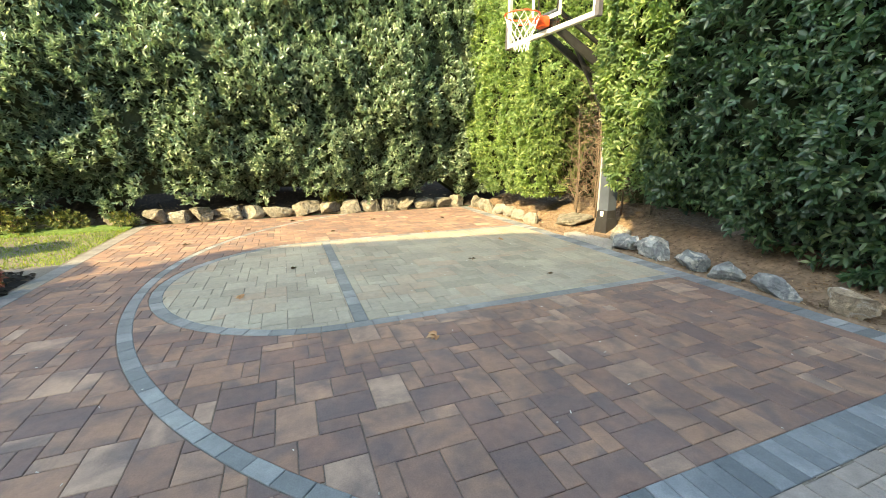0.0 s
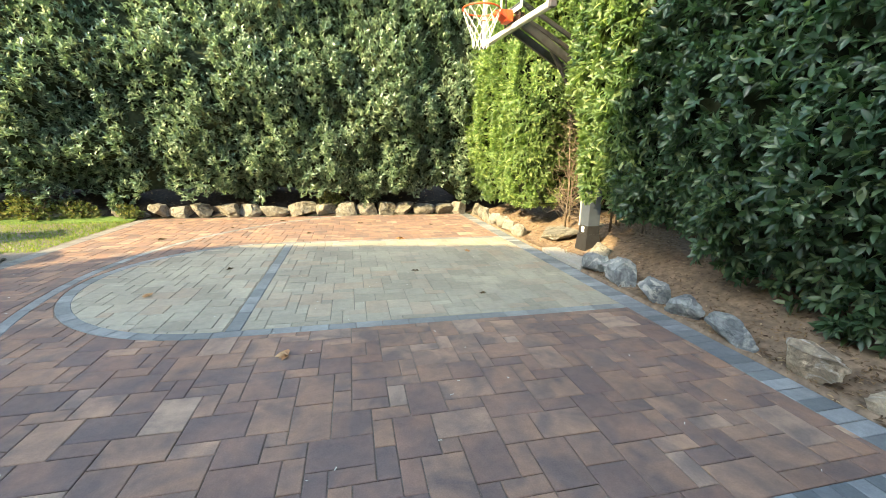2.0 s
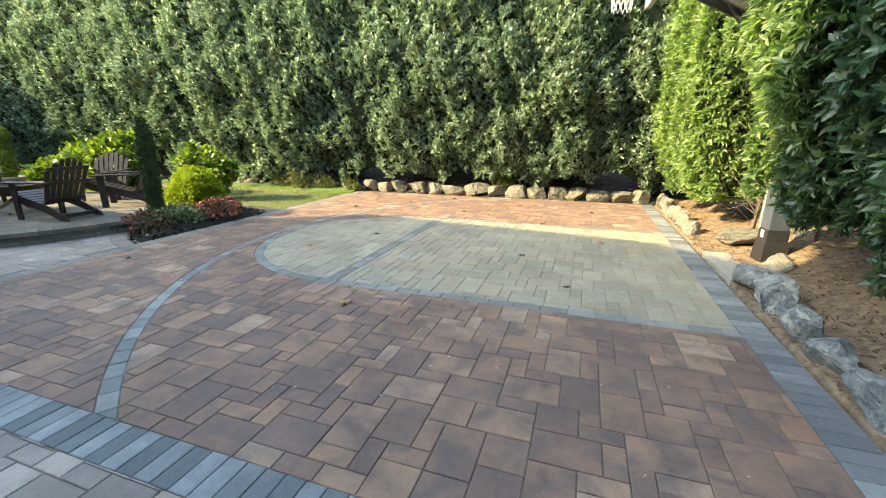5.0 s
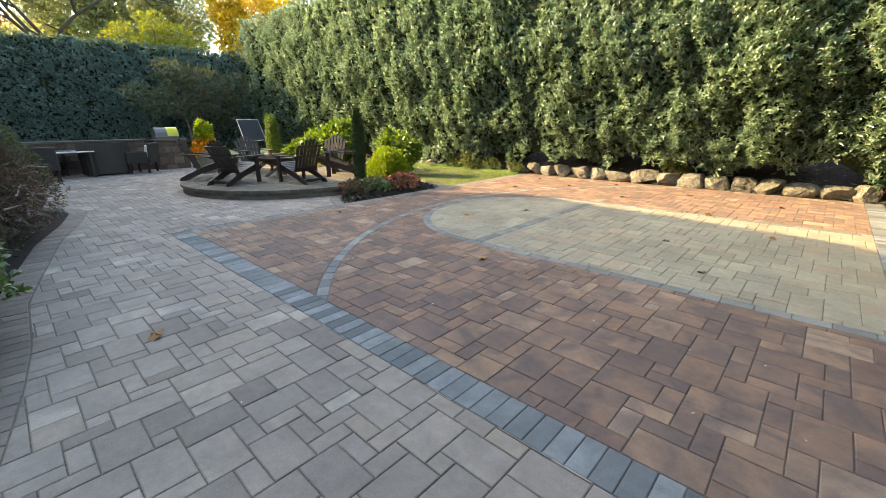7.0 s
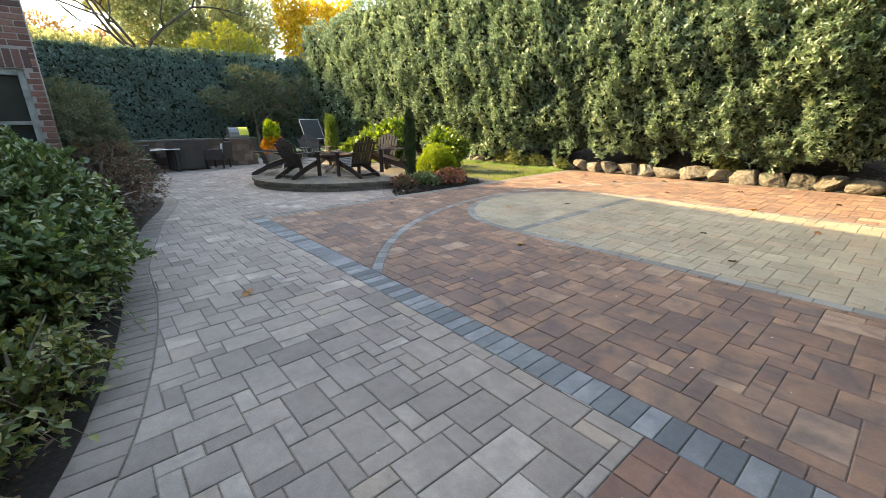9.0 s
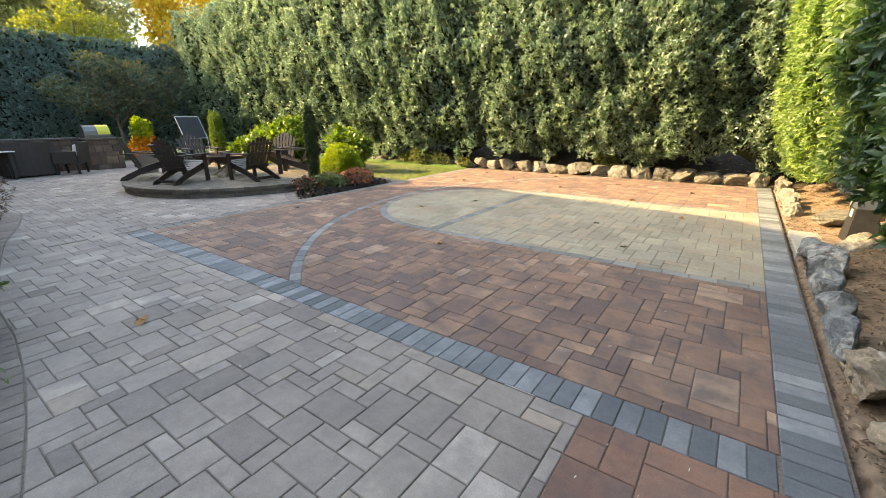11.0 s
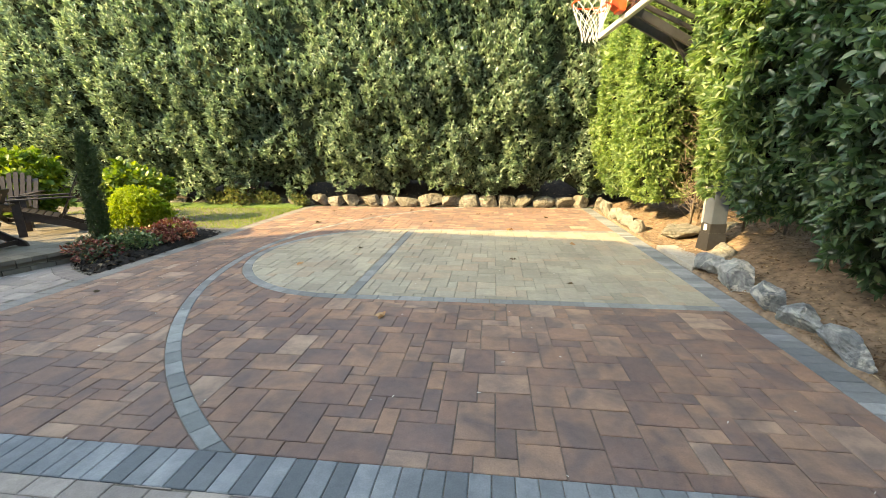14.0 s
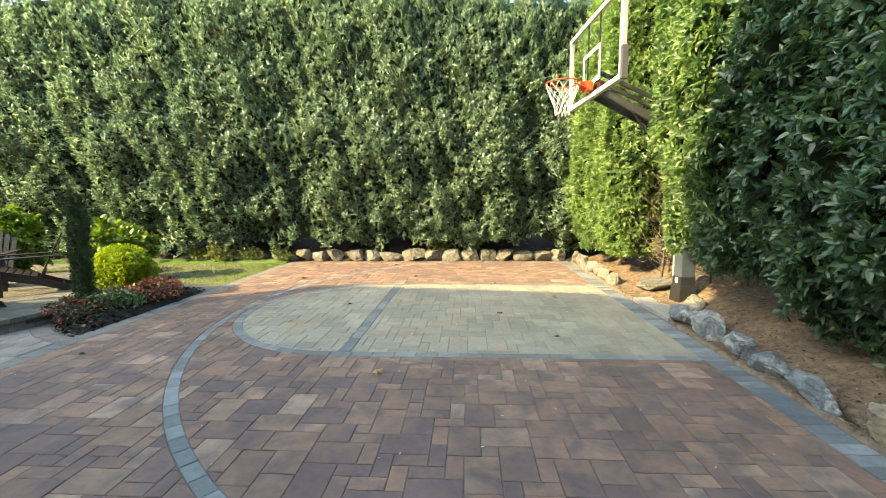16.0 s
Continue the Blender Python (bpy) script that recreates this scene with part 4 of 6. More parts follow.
# ---- shrubs and trees ----
BARK = plain("grey_bark", (0.16, 0.125, 0.095), 0.95, vary=0.4, scale=18, bumpy=0.6)
TWIG = plain("dry_twig", (0.19, 0.145, 0.105), 0.9, vary=0.35, scale=25)
YEW = leaf_material("dark_needles", [(0.0, (0.035, 0.065, 0.025)), (0.6, (0.06, 0.10, 0.035)), (1.0, (0.09, 0.12, 0.04))], 0.6, 0.15)
GOLD = leaf_material("golden_leaf", [(0.0, (0.17, 0.26, 0.015)), (0.6, (0.30, 0.40, 0.02)), (1.0, (0.46, 0.50, 0.05))], 0.5, 0.35)
LIME = leaf_material("lime_leaf", [(0.0, (0.07, 0.13, 0.025)), (0.6, (0.13, 0.21, 0.03)), (1.0, (0.26, 0.33, 0.05))], 0.45, 0.35)
RUSSET = leaf_material("russet_leaf", [(0.0, (0.15, 0.035, 0.035)), (0.45, (0.30, 0.085, 0.075)), (0.7, (0.10, 0.10, 0.045)), (0.85, (0.45, 0.20, 0.17)), (1.0, (0.60, 0.36, 0.30))], 0.5, 0.25)
WINE = leaf_material("wine_leaf", [(0.0, (0.10, 0.06, 0.06)), (0.6, (0.18, 0.105, 0.10)), (1.0, (0.30, 0.21, 0.17))], 0.5, 0.3)
GREEN = leaf_material("shrub_leaf", [(0.0, (0.076, 0.125, 0.058)), (0.5, (0.119, 0.190, 0.082)), (0.82, (0.184, 0.250, 0.101)), (1.0, (0.454, 0.450, 0.250))], 0.38, 0.25, 0.7)
AMBER = leaf_material("amber_leaf", [(0.0, (0.52, 0.31, 0.04)), (0.5, (0.64, 0.46, 0.06)), (1.0, (0.70, 0.58, 0.12))], 0.6, 0.55)
RUST = leaf_material("rust_leaf", [(0.0, (0.26, 0.13, 0.075)), (0.6, (0.36, 0.20, 0.11)), (1.0, (0.40, 0.28, 0.15))], 0.6, 0.4)
# olive lightened and greyed: haze over the far trees painted in
OLIVE = leaf_material("hazed_olive_leaf", [(0.0, (0.19, 0.22, 0.135)), (0.6, (0.31, 0.34, 0.195)), (1.0, (0.50, 0.49, 0.30))], 0.6, 0.58, 0.3, (1.7, 1.6, 1.15))
YELLOW = leaf_material("yellow_leaf", [(0.0, (0.18, 0.20, 0.04)), (0.6, (0.30, 0.31, 0.055)), (1.0, (0.46, 0.43, 0.08))], 0.6, 0.4)
DULL = leaf_material("dull_leaf", [(0.0, (0.085, 0.115, 0.085)), (0.6, (0.14, 0.18, 0.12)), (0.9, (0.22, 0.19, 0.11)), (1.0, (0.34, 0.24, 0.13))], 0.6, 0.2)
DUSK = leaf_material("dusky_leaf", [(0.0, (0.075, 0.105, 0.08)), (0.6, (0.125, 0.17, 0.115)), (0.85, (0.17, 0.15, 0.09)), (1.0, (0.30, 0.18, 0.10))], 0.6, 0.3)
WEED = leaf_material("weed_leaf", [(0.0, (0.070, 0.104, 0.043)), (0.5, (0.130, 0.171, 0.060)), (0.85, (0.240, 0.247, 0.085)), (1.0, (0.400, 0.342, 0.145))], 0.5, 0.3)
FLOWER = leaf_material("orange_flower", [(0.0, (0.75, 0.22, 0.01)), (0.6, (0.8, 0.36, 0.02)), (1.0, (0.8, 0.55, 0.05))], 0.6, 0.3)


def crown(rng, blobs, count, size, per, tilt=0.4, hollow=0.55):
    """Sprigs through ellipsoids (x, y, z, rx, ry, rz); outlines uneven."""
    vol = np.array([(b[3] * b[4] * b[5]) ** 0.667 for b in blobs])
    pick = rng.choice(len(blobs), count, p=vol / vol.sum())
    b = np.array(blobs)[pick]
    d = rng.normal(0, 1, (count, 3))
    d /= np.linalg.norm(d, axis=1, keepdims=True)
    r = hollow + (1 - hollow) * rng.random(count) ** 0.6
    r *= 1 + 0.16 * lumps(d + b[:, :3], 2.6, 3)
    p = b[:, :3] + d * r[:, None] * b[:, 3:6]
    out = d / b[:, 3:6]
    out /= np.linalg.norm(out, axis=1, keepdims=True)
    return sprigs(rng, p, out + np.array([0, 0, tilt]) + rng.normal(0, 0.4, (count, 3)), per, size)


def shrub(name, label, at, blobs, count, size, per, material, seed, stems=5, aspect=0.5, category="shrub", stem=BARK, group="", spread=0.6):
    r = np.random.default_rng(seed)
    ob = empty(name, at, label, category, group)
    leaf_mesh("leaves", *crown(r, blobs, count, size, per), material, ob, wide=aspect)
    bm = bmesh.new()
    for k in range(stems):
        b = blobs[k % len(blobs)]
        a = r.uniform(0, 6.28)
        tip = Vector((b[0] + math.cos(a) * b[3] * spread, b[1] + math.sin(a) * b[4] * spread, b[2] + b[5] * r.uniform(0.1, 0.6)))
        foot = Vector((r.uniform(-0.06, 0.06), r.uniform(-0.06, 0.06), -0.05))
        mid = foot.lerp(tip, 0.5) + Vector((r.uniform(-0.06, 0.06), r.uniform(-0.06, 0.06), 0.04))
        tube(bm, [foot, mid, tip], 0.016 + 0.012 * b[5], 0.005, 6)
    tagged(part("stem_wood", bm, stem, ob), kind="stuff")
    return ob


def tree(name, label, at, height, blobs, count, size, material, seed, trunk=0.16, per=5, limbs=7, lean=0.0, aspect=0.5):
    r = np.random.default_rng(seed)
    ob = empty(name, at, label, "tree")
    bm = bmesh.new()
    top = Vector((lean, 0, height * 0.8))
    tube(bm, [(0, 0, -0.3), (lean * 0.2, 0.05, height * 0.25), (lean * 0.6, -0.05, height * 0.5), top], trunk, trunk * 0.3, 10)
    for k in range(limbs):
        b = blobs[k % len(blobs)]
        s = r.uniform(0.3, 0.7)
        foot = Vector((lean * s, 0, height * 0.8 * s))
        tip = Vector(b[:3]) + Vector(r.normal(0, 0.35, 3)) * b[3]
        mid = foot.lerp(tip, 0.5) + Vector((0, 0, 0.12 * height * r.uniform(0, 0.5)))
        tube(bm, [foot, mid, tip], trunk * 0.45, trunk * 0.1, 7)
    part("trunk", bm, BARK, ob, smooth=True)
    if count:
        leaf_mesh("crown", *crown(r, blobs, count, size, per, hollow=0.35), material, ob, wide=aspect)
    return ob


def build_planting():
    # bed between round patio and court
    shrub("topiary", "narrow dark green clipped column in the mulch bed", (-3.39, 4.40, 0.05), [(0, 0, 0.85, 0.135, 0.135, 0.80), (0, 0, 0.45, 0.125, 0.125, 0.42), (0.02, 0, 1.25, 0.115, 0.115, 0.42)], 3600, 0.032, 7, YEW, 31, 3, 0.25, "topiary", spread=0.3)
    shrub("golden_shrub", "rounded golden yellow shrub in full sun", (-3.76, 5.43, 0.08), [(0, 0, 0.44, 0.42, 0.40, 0.40), (0.22, -0.1, 0.50, 0.27, 0.27, 0.30), (-0.24, 0.1, 0.46, 0.28, 0.28, 0.34), (0.1, 0.15, 0.32, 0.38, 0.3, 0.3), (-0.15, -0.18, 0.30, 0.3, 0.26, 0.28)], 5200, 0.036, 7, GOLD, 32)
    shrub("russet_shrub", "low russet red leaved shrub in dark mulch", (-3.02, 5.25, 0.04), [(0, 0, 0.18, 0.34, 0.42, 0.17), (0.0, -0.25, 0.14, 0.22, 0.22, 0.13)], 340, 0.055, 6, RUSSET, 33)
    shrub("groundcover_shrub", "low green and russet groundcover in dark mulch", (-3.1, 4.65, 0.04), [(0, 0, 0.12, 0.30, 0.30, 0.13), (-0.15, -0.3, 0.14, 0.28, 0.22, 0.15)], 420, 0.055, 6, GREEN, 34)
    shrub("groundcover_shrub", "low dull green groundcover round the topiary's foot", (-3.45, 4.35, 0.03), [(0, 0, 0.14, 0.30, 0.34, 0.16), (0.25, -0.25, 0.1, 0.22, 0.2, 0.12), (0.05, 0.45, 0.14, 0.3, 0.3, 0.16)], 420, 0.05, 6, DULL, 134)
    shrub("groundcover_shrub", "low russet tinged groundcover at the bed's tip", (-3.3, 4.1, 0.04), [(0, 0, 0.14, 0.26, 0.26, 0.15), (0.2, 0.15, 0.1, 0.15, 0.15, 0.1)], 170, 0.05, 6, RUSSET, 35)
    shrub("hydrangea", "broad lime green shrub with large leaves, sunlit", (-8.4, 6.75, 0.0), [(0, 0, 0.80, 1.2, 0.6, 0.50), (0.8, 0.1, 1.0, 0.8, 0.6, 0.5), (-1.3, -0.1, 0.5, 0.8, 0.6, 0.40), (0.3, 0.0, 0.45, 1.5, 0.6, 0.40)], 1100, 0.17, 5, LIME, 36, 8, 0.62)
    shrub("hydrangea", "lime green broad leaved shrub behind the golden one", (-5.3, 6.9, 0.0), [(0, 0, 0.75, 0.55, 0.45, 0.5), (0.45, 0.1, 0.65, 0.4, 0.4, 0.45)], 300, 0.15, 5, LIME, 37, 6, 0.62)
    # pale plants along the foot of the back hedge
    for i, (x, y, k) in enumerate(((-4.5, 9.38, 1.0), (-5.2, 9.45, 0.7), (-3.75, 9.45, 0.75), (-2.86, 9.42, 0.55), (1.15, 9.72, 0.7))):
        shrub("low_shrub", "low dull green shrub at the foot of the hedge", (x, y, 0.02 if x < 0 else 0.2), [(0, 0, 0.26 * k, 0.36 * k, 0.26 * k, 0.26 * k), (0.22 * k, 0.02, 0.18 * k, 0.28 * k, 0.2 * k, 0.18 * k), (-0.2 * k, 0, 0.36 * k, 0.22 * k, 0.2 * k, 0.24 * k)], int(300 * k), 0.06, 6, WEED, 60 + i, 5, 0.4, group="low shrubs")
    # bed along the house
    shrub("evergreen_shrub", "large dense evergreen shrub beside the paving", (-0.35, -1.5, 0.0), [(0, 0, 0.7, 0.72, 0.62, 0.62), (-0.8, -0.15, 0.8, 0.8, 0.6, 0.65), (0.55, 0.0, 0.5, 0.55, 0.55, 0.42), (0.0, -0.75, 1.0, 0.9, 0.6, 0.6), (-1.5, -0.1, 0.55, 0.5, 0.5, 0.45), (0.95, -0.4, 0.55, 0.6, 0.5, 0.5), (0.1, 0.3, 0.42, 0.7, 0.42, 0.40), (-0.7, 0.3, 0.5, 0.7, 0.42, 0.45)], 6200, 0.07, 7, GREEN, 38, 9)
    shrub("evergreen_shrub", "wide evergreen shrub against the brick wall", (-1.6, -2.5, 0.0), [(0, 0, 0.9, 0.8, 0.7, 0.8), (1.2, -0.3, 0.9, 0.8, 0.6, 0.75), (2.4, -0.3, 0.8, 0.8, 0.6, 0.7)], 2600, 0.072, 6, GREEN, 39, 9)
    shrub("weedy_perennial", "straggly green perennial spilling over the paving", (1.3, -1.5, 0.0), [(0, 0, 0.25, 0.40, 0.36, 0.24), (-0.6, 0.05, 0.28, 0.38, 0.34, 0.26), (0.6, -0.2, 0.25, 0.4, 0.34, 0.24), (0.1, -0.5, 0.4, 0.6, 0.4, 0.35), (0.0, 0.16, 0.15, 0.45, 0.22, 0.15)], 760, 0.065, 5, WEED, 40, 14, 0.45, "perennial", TWIG, spread=1.0)
    shrub("weedy_perennial", "sparse yellowing perennial with dry stems", (2.3, -2.0, 0.0), [(0, 0, 0.22, 0.45, 0.36, 0.2), (-0.4, 0.2, 0.2, 0.3, 0.3, 0.16)], 420, 0.08, 5, OLIVE, 41, 14, 0.45, "perennial", TWIG, spread=1.0)
    rs = np.random.default_rng(77)
    for x, y, count, reach in ((0.75, -1.32, 7, 0.5), (1.35, -1.45, 8, 0.5), (1.95, -1.62, 6, 0.45), (0.2, -1.25, 5, 0.35)):
        weed = empty("straggling_weed", (x, y, 0.08), "straggling green weed with long arching stems", "weed", "weeds")
        bm, base, axis = bmesh.new(), [], []
        for k in range(count):
            a = radians(rs.uniform(25, 155))
            ln, h = reach * rs.uniform(0.6, 1.1), rs.uniform(0.14, 0.34)
            d = Vector((math.cos(a), math.sin(a), 0))
            pts = [d * ln * f + Vector((0, 0, h * (1 - (2 * f - 1) ** 2) + 0.02)) + Vector(rs.normal(0, 0.012, 3)) for f in (0, 0.2, 0.4, 0.6, 0.8, 0.97)]
            tube(bm, pts, 0.004, 0.0015, 5)
            for p, q in zip(pts[1:], pts[2:] + pts[-1:]):
                for side in (-1, 1):
                    base.append(p)
                    axis.append(d * 0.5 + Vector((-d.y, d.x, 0)) * side + Vector((0, 0, rs.uniform(-0.4, 0.4))))
        tagged(part("arching_stem", bm, TWIG, weed), kind="stuff")
        n = len(base)
        leaf_mesh("leaves", np.array(base), np.array(axis), np.tile([[0, 0, 1.0]], (n, 1)) + rs.normal(0, 0.2, (n, 3)), rs.uniform(0.04, 0.085, n), WEED, weed, wide=0.42)
    maple = tree("japanese_maple", "feathery dark red weeping maple with pale bare branches", (-3.3, -0.85, 0.0), 1.2, [(0, 0, 0.98, 0.85, 0.5, 0.28), (0.45, 0.25, 0.72, 0.55, 0.42, 0.28), (-0.4, 0.2, 0.78, 0.55, 0.42, 0.3), (0.1, 0.36, 0.5, 0.42, 0.3, 0.27)], 950, 0.06, WINE, 42, 0.05, 7, 12, 0.1, 0.16)
    rm = np.random.default_rng(421)
    bm = bmesh.new()
    for k in range(26):
        s = Vector((rm.uniform(-0.5, 0.6), rm.uniform(-0.2, 0.4), rm.uniform(0.5, 1.0)))
        d = Vector((rm.normal(0, 0.3), rm.uniform(0.05, 0.35), rm.uniform(-0.25, 0.1)))
        tube(bm, [s, s + d * 0.5 + Vector((0, 0, 0.05)), s + d], 0.012, 0.004, 5)
    tagged(part("twig_tangle", bm, plain("pale_twig", (0.42, 0.37, 0.32), 0.9, vary=0.2), maple, "pale bare twigs"), kind="stuff")
    shrub("feathery_maple", "feathery grey green domed maple behind the red one", (-4.3, -0.95, 0.0), [(0, 0, 1.1, 1.0, 0.55, 0.72), (-0.8, 0.0, 1.0, 0.75, 0.5, 0.6), (0.55, -0.05, 1.6, 0.85, 0.45, 0.48), (0.2, 0.3, 0.8, 0.85, 0.45, 0.5)], 3300, 0.075, 7, DULL, 43, 9, 0.17)
    # planters by the patio
    clay = plain("planter_clay", (0.20, 0.17, 0.14), 0.8, vary=0.2)
    for at, lab in (((-8.75, 5.15, 0.0), "tall square planter with a clipped column"), ((-9.5, 3.5, 0.0), "round planter full of orange flowers")):
        pot = empty("planter", at, lab, "planter", "planters")
        bm = bmesh.new()
        bmesh.ops.create_cone(bm, segments=24, radius1=0.19, radius2=0.27, depth=0.55, cap_ends=True)
        bm.transform(Matrix.Translation((0, 0, 0.275)))
        part("pot", bm, clay, pot, smooth=False)
        bm = bmesh.new()
        tube(bm, [(0.27 * math.cos(a), 0.27 * math.sin(a), 0.55) for a in [2 * math.pi * i / 24 for i in range(25)]], 0.025)
        part("lip", bm, clay, pot)
    shrub("clipped_column", "clipped green column with sunlit flank in a planter", (-8.75, 5.15, 0.5), [(0, 0, 0.55, 0.21, 0.21, 0.58), (0, 0, 0.3, 0.2, 0.2, 0.3), (0, 0, 0.9, 0.2, 0.2, 0.28)], 900, 0.06, 6, LIME, 44, 2, 0.3, "topiary", spread=0.2)
    shrub("potted_flowers", "orange flowers and yellow foliage in a pot", (-9.5, 3.5, 0.5), [(0, 0, 0.30, 0.36, 0.36, 0.26)], 460, 0.07, 6, FLOWER, 45, 5, 0.7, "flowers")
    shrub("potted_grass", "yellow green foliage rising above orange flowers", (-9.5, 3.5, 0.5), [(0, 0, 0.70, 0.24, 0.24, 0.34)], 330, 0.09, 6, GOLD, 46, 5, 0.35, "potted plant")
    # bare stems in the gap behind the post
    for i, (x, y, h) in enumerate([(5.35, 5.75, 2.6), (5.65, 6.15, 2.6), (5.55, 5.35, 2.8), (5.85, 5.0, 2.2), (5.2, 6.1, 1.9), (5.9, 5.7, 3.2), (5.5, 6.5, 3.0)]):
        r = np.random.default_rng(300 + i)
        ob = empty("bare_shrub", (x, y, 0.2), "bare brown leafless shrub with dry twigs", "shrub", "bare shrubs")
        bm = bmesh.new()
        tube(bm, [(0, 0, -0.1), (0.03, 0.02, h * 0.4), (-0.04, 0.05, h)], 0.02, 0.008, 7)
        part("stem", bm, BARK, ob, smooth=True)
        bm = bmesh.new()
        for k in range(110):
            z = r.uniform(0.1, h)
            a = r.uniform(0, 6.28)
            ln = r.uniform(0.15, 0.7)
            d = Vector((math.cos(a), math.sin(a), r.uniform(-0.2, 1.6))).normalized() * ln
            o = Vector((r.normal(0, 0.05), r.normal(0, 0.05), z))
            bend = Vector(r.normal(0, 0.07, 3))
            tube(bm, [o, o + d * 0.4 + bend, o + d * 0.75 - bend * 0.5, o + d], 0.0055, 0.0015, 4)
        tagged(part("twig_tangle", bm, TWIG, ob), kind="stuff")
    # far trees
    tree("yellow_tree", "yellow green autumn tree above the dark hedge", (-19.6, 5.2, 0), 6.2, [(0, 0, 4.5, 0.9, 1.1, 0.8), (0.3, 0.9, 5.3, 0.8, 0.8, 0.6), (0, -0.9, 5.1, 0.8, 0.8, 0.6), (0, 0.2, 5.8, 0.7, 0.7, 0.5), (0, 1.9, 4.6, 0.6, 0.7, 0.6)], 1700, 0.10, YELLOW, 50)
    tree("small_tree", "small dull green and russet tree by the kitchen", (-16.9, 5.3, 0), 3.6, [(0, 0, 2.5, 0.9, 1.2, 0.9), (0.2, 0.8, 3.1, 0.8, 1.0, 0.8), (0.3, -1.0, 2.2, 0.7, 0.9, 0.6), (0, 1.5, 2.2, 0.7, 0.8, 0.8), (0, -0.3, 3.5, 0.6, 0.8, 0.5), (0.2, 2.2, 2.9, 0.6, 0.7, 0.9), (0.3, -1.7, 2.6, 0.5, 0.6, 0.4)], 2600, 0.095, DUSK, 51, 0.09)
    tree("amber_tree", "amber autumn tree behind the tall hedge", (-22.5, 10.2, 0), 9.0, [(0, 0, 6.4, 1.2, 1.2, 1.5), (0.4, -0.6, 8.0, 1.0, 1.0, 1.4), (0, 1.4, 7.6, 1.2, 1.2, 1.2), (0, 3.0, 7.6, 1.2, 1.2, 1.4)], 5200, 0.15, AMBER, 52)
    oak = [(0, 0, 8.6, 3.2, 3.2, 3.2), (1, -2.6, 7.2, 2.2, 2.4, 2.2), (0, 2.6, 7.6, 2.2, 2.4, 2.4), (1.5, 0.6, 5.6, 2.0, 2.8, 1.4), (0, -4.4, 8.6, 1.6, 1.8, 1.4)]
    tree("oak_tree", "large dull green tree far beyond the hedge", (-27, 6.0, 0), 13, oak, 13000, 0.18, OLIVE, 53, 0.35)
    low = [(0, 0, 5.4, 2.4, 2.8, 1.5), (1, -2.4, 5.2, 2.0, 2.2, 1.3), (0, 2.8, 5.5, 2.0, 2.2, 1.5)]
    tree("oak_tree", "hazy green tree far beyond the hedge", (-30, 0.0, 0), 8, low, 5200, 0.22, OLIVE, 54, 0.3)
    tree("oak_tree", "hazy green tree low over the dark hedge", (-30, -5.5, 0), 8, low, 5200, 0.22, OLIVE, 57, 0.3)
    tree("rust_tree", "rust coloured autumn tree in the distance", (-33, -2.2, 0), 8, [(0, 0, 7.0, 1.8, 2.4, 1.2), (0, 3.6, 6.6, 1.6, 1.8, 1.3), (4, 5.2, 7.0, 0.9, 0.9, 1.6), (0, -3, 6.8, 1.8, 2.0, 1.2)], 3000, 0.17, RUST, 55, 0.25)
    tree("holly_tree", "dark evergreen beyond the amber tree", (-26, 13.5, 0), 9, [(0, 0, 6.0, 2.4, 2.4, 2.6), (0, -2.0, 5.0, 1.6, 1.6, 1.6)], 2600, 0.17, OLIVE, 58, 0.25)
    bare = empty("bare_tree", (-23.5, 2.2, 0), "bare branching tree against the pale sky", "tree")
    bm = bmesh.new()
    rb = random.Random(8)

    def branch(p, d, ln, rad, level):
        pts, q = [p], p.copy()
        for _ in range(4):
            d = (d + Vector((rb.gauss(0, 0.16), rb.gauss(0, 0.22), rb.gauss(0.03, 0.16)))).normalized()
            q = q + d * ln / 4
            pts.append(q.copy())
        tube(bm, pts, rad, rad * 0.55, 7)
        if level:
            for k in range(3):
                s = pts[rb.choice((2, 3, 4))]
                turn = Vector((rb.gauss(0, 0.3), rb.choice((-1, 1)) * rb.uniform(0.4, 1.0), rb.uniform(-0.35, 0.6)))
                branch(s, (d + turn).normalized(), ln * 0.68, rad * 0.55, level - 1)
    branch(Vector((0, 0, -0.3)), Vector((0, 0.02, 1)), 5.2, 0.17, 0)
    for k in range(4):
        branch(Vector((0, 0.1, 4.6 + 0.15 * k)), Vector((0.1, (-1.1, -0.7, 0.5, -0.9)[k], (0.35, 0.75, 0.8, 0.55)[k])).normalized(), 3.6, 0.085, 3)
    part("trunk", bm, plain("dark_bark", (0.055, 0.042, 0.034), 0.95, vary=0.4, scale=18), bare, smooth=True)


# ---- round patio, chairs, fire bowl ----
WOOD = plain("dark_stained_wood", (0.033, 0.023, 0.021), 0.45, vary=0.35, scale=22, bumpy=0.2)
COPING = paver_material("coping_stone", [(0.0, (0.13, 0.115, 0.09)), (1.0, (0.22, 0.195, 0.155))], (0.11, 0.10, 0.08), 0.6)


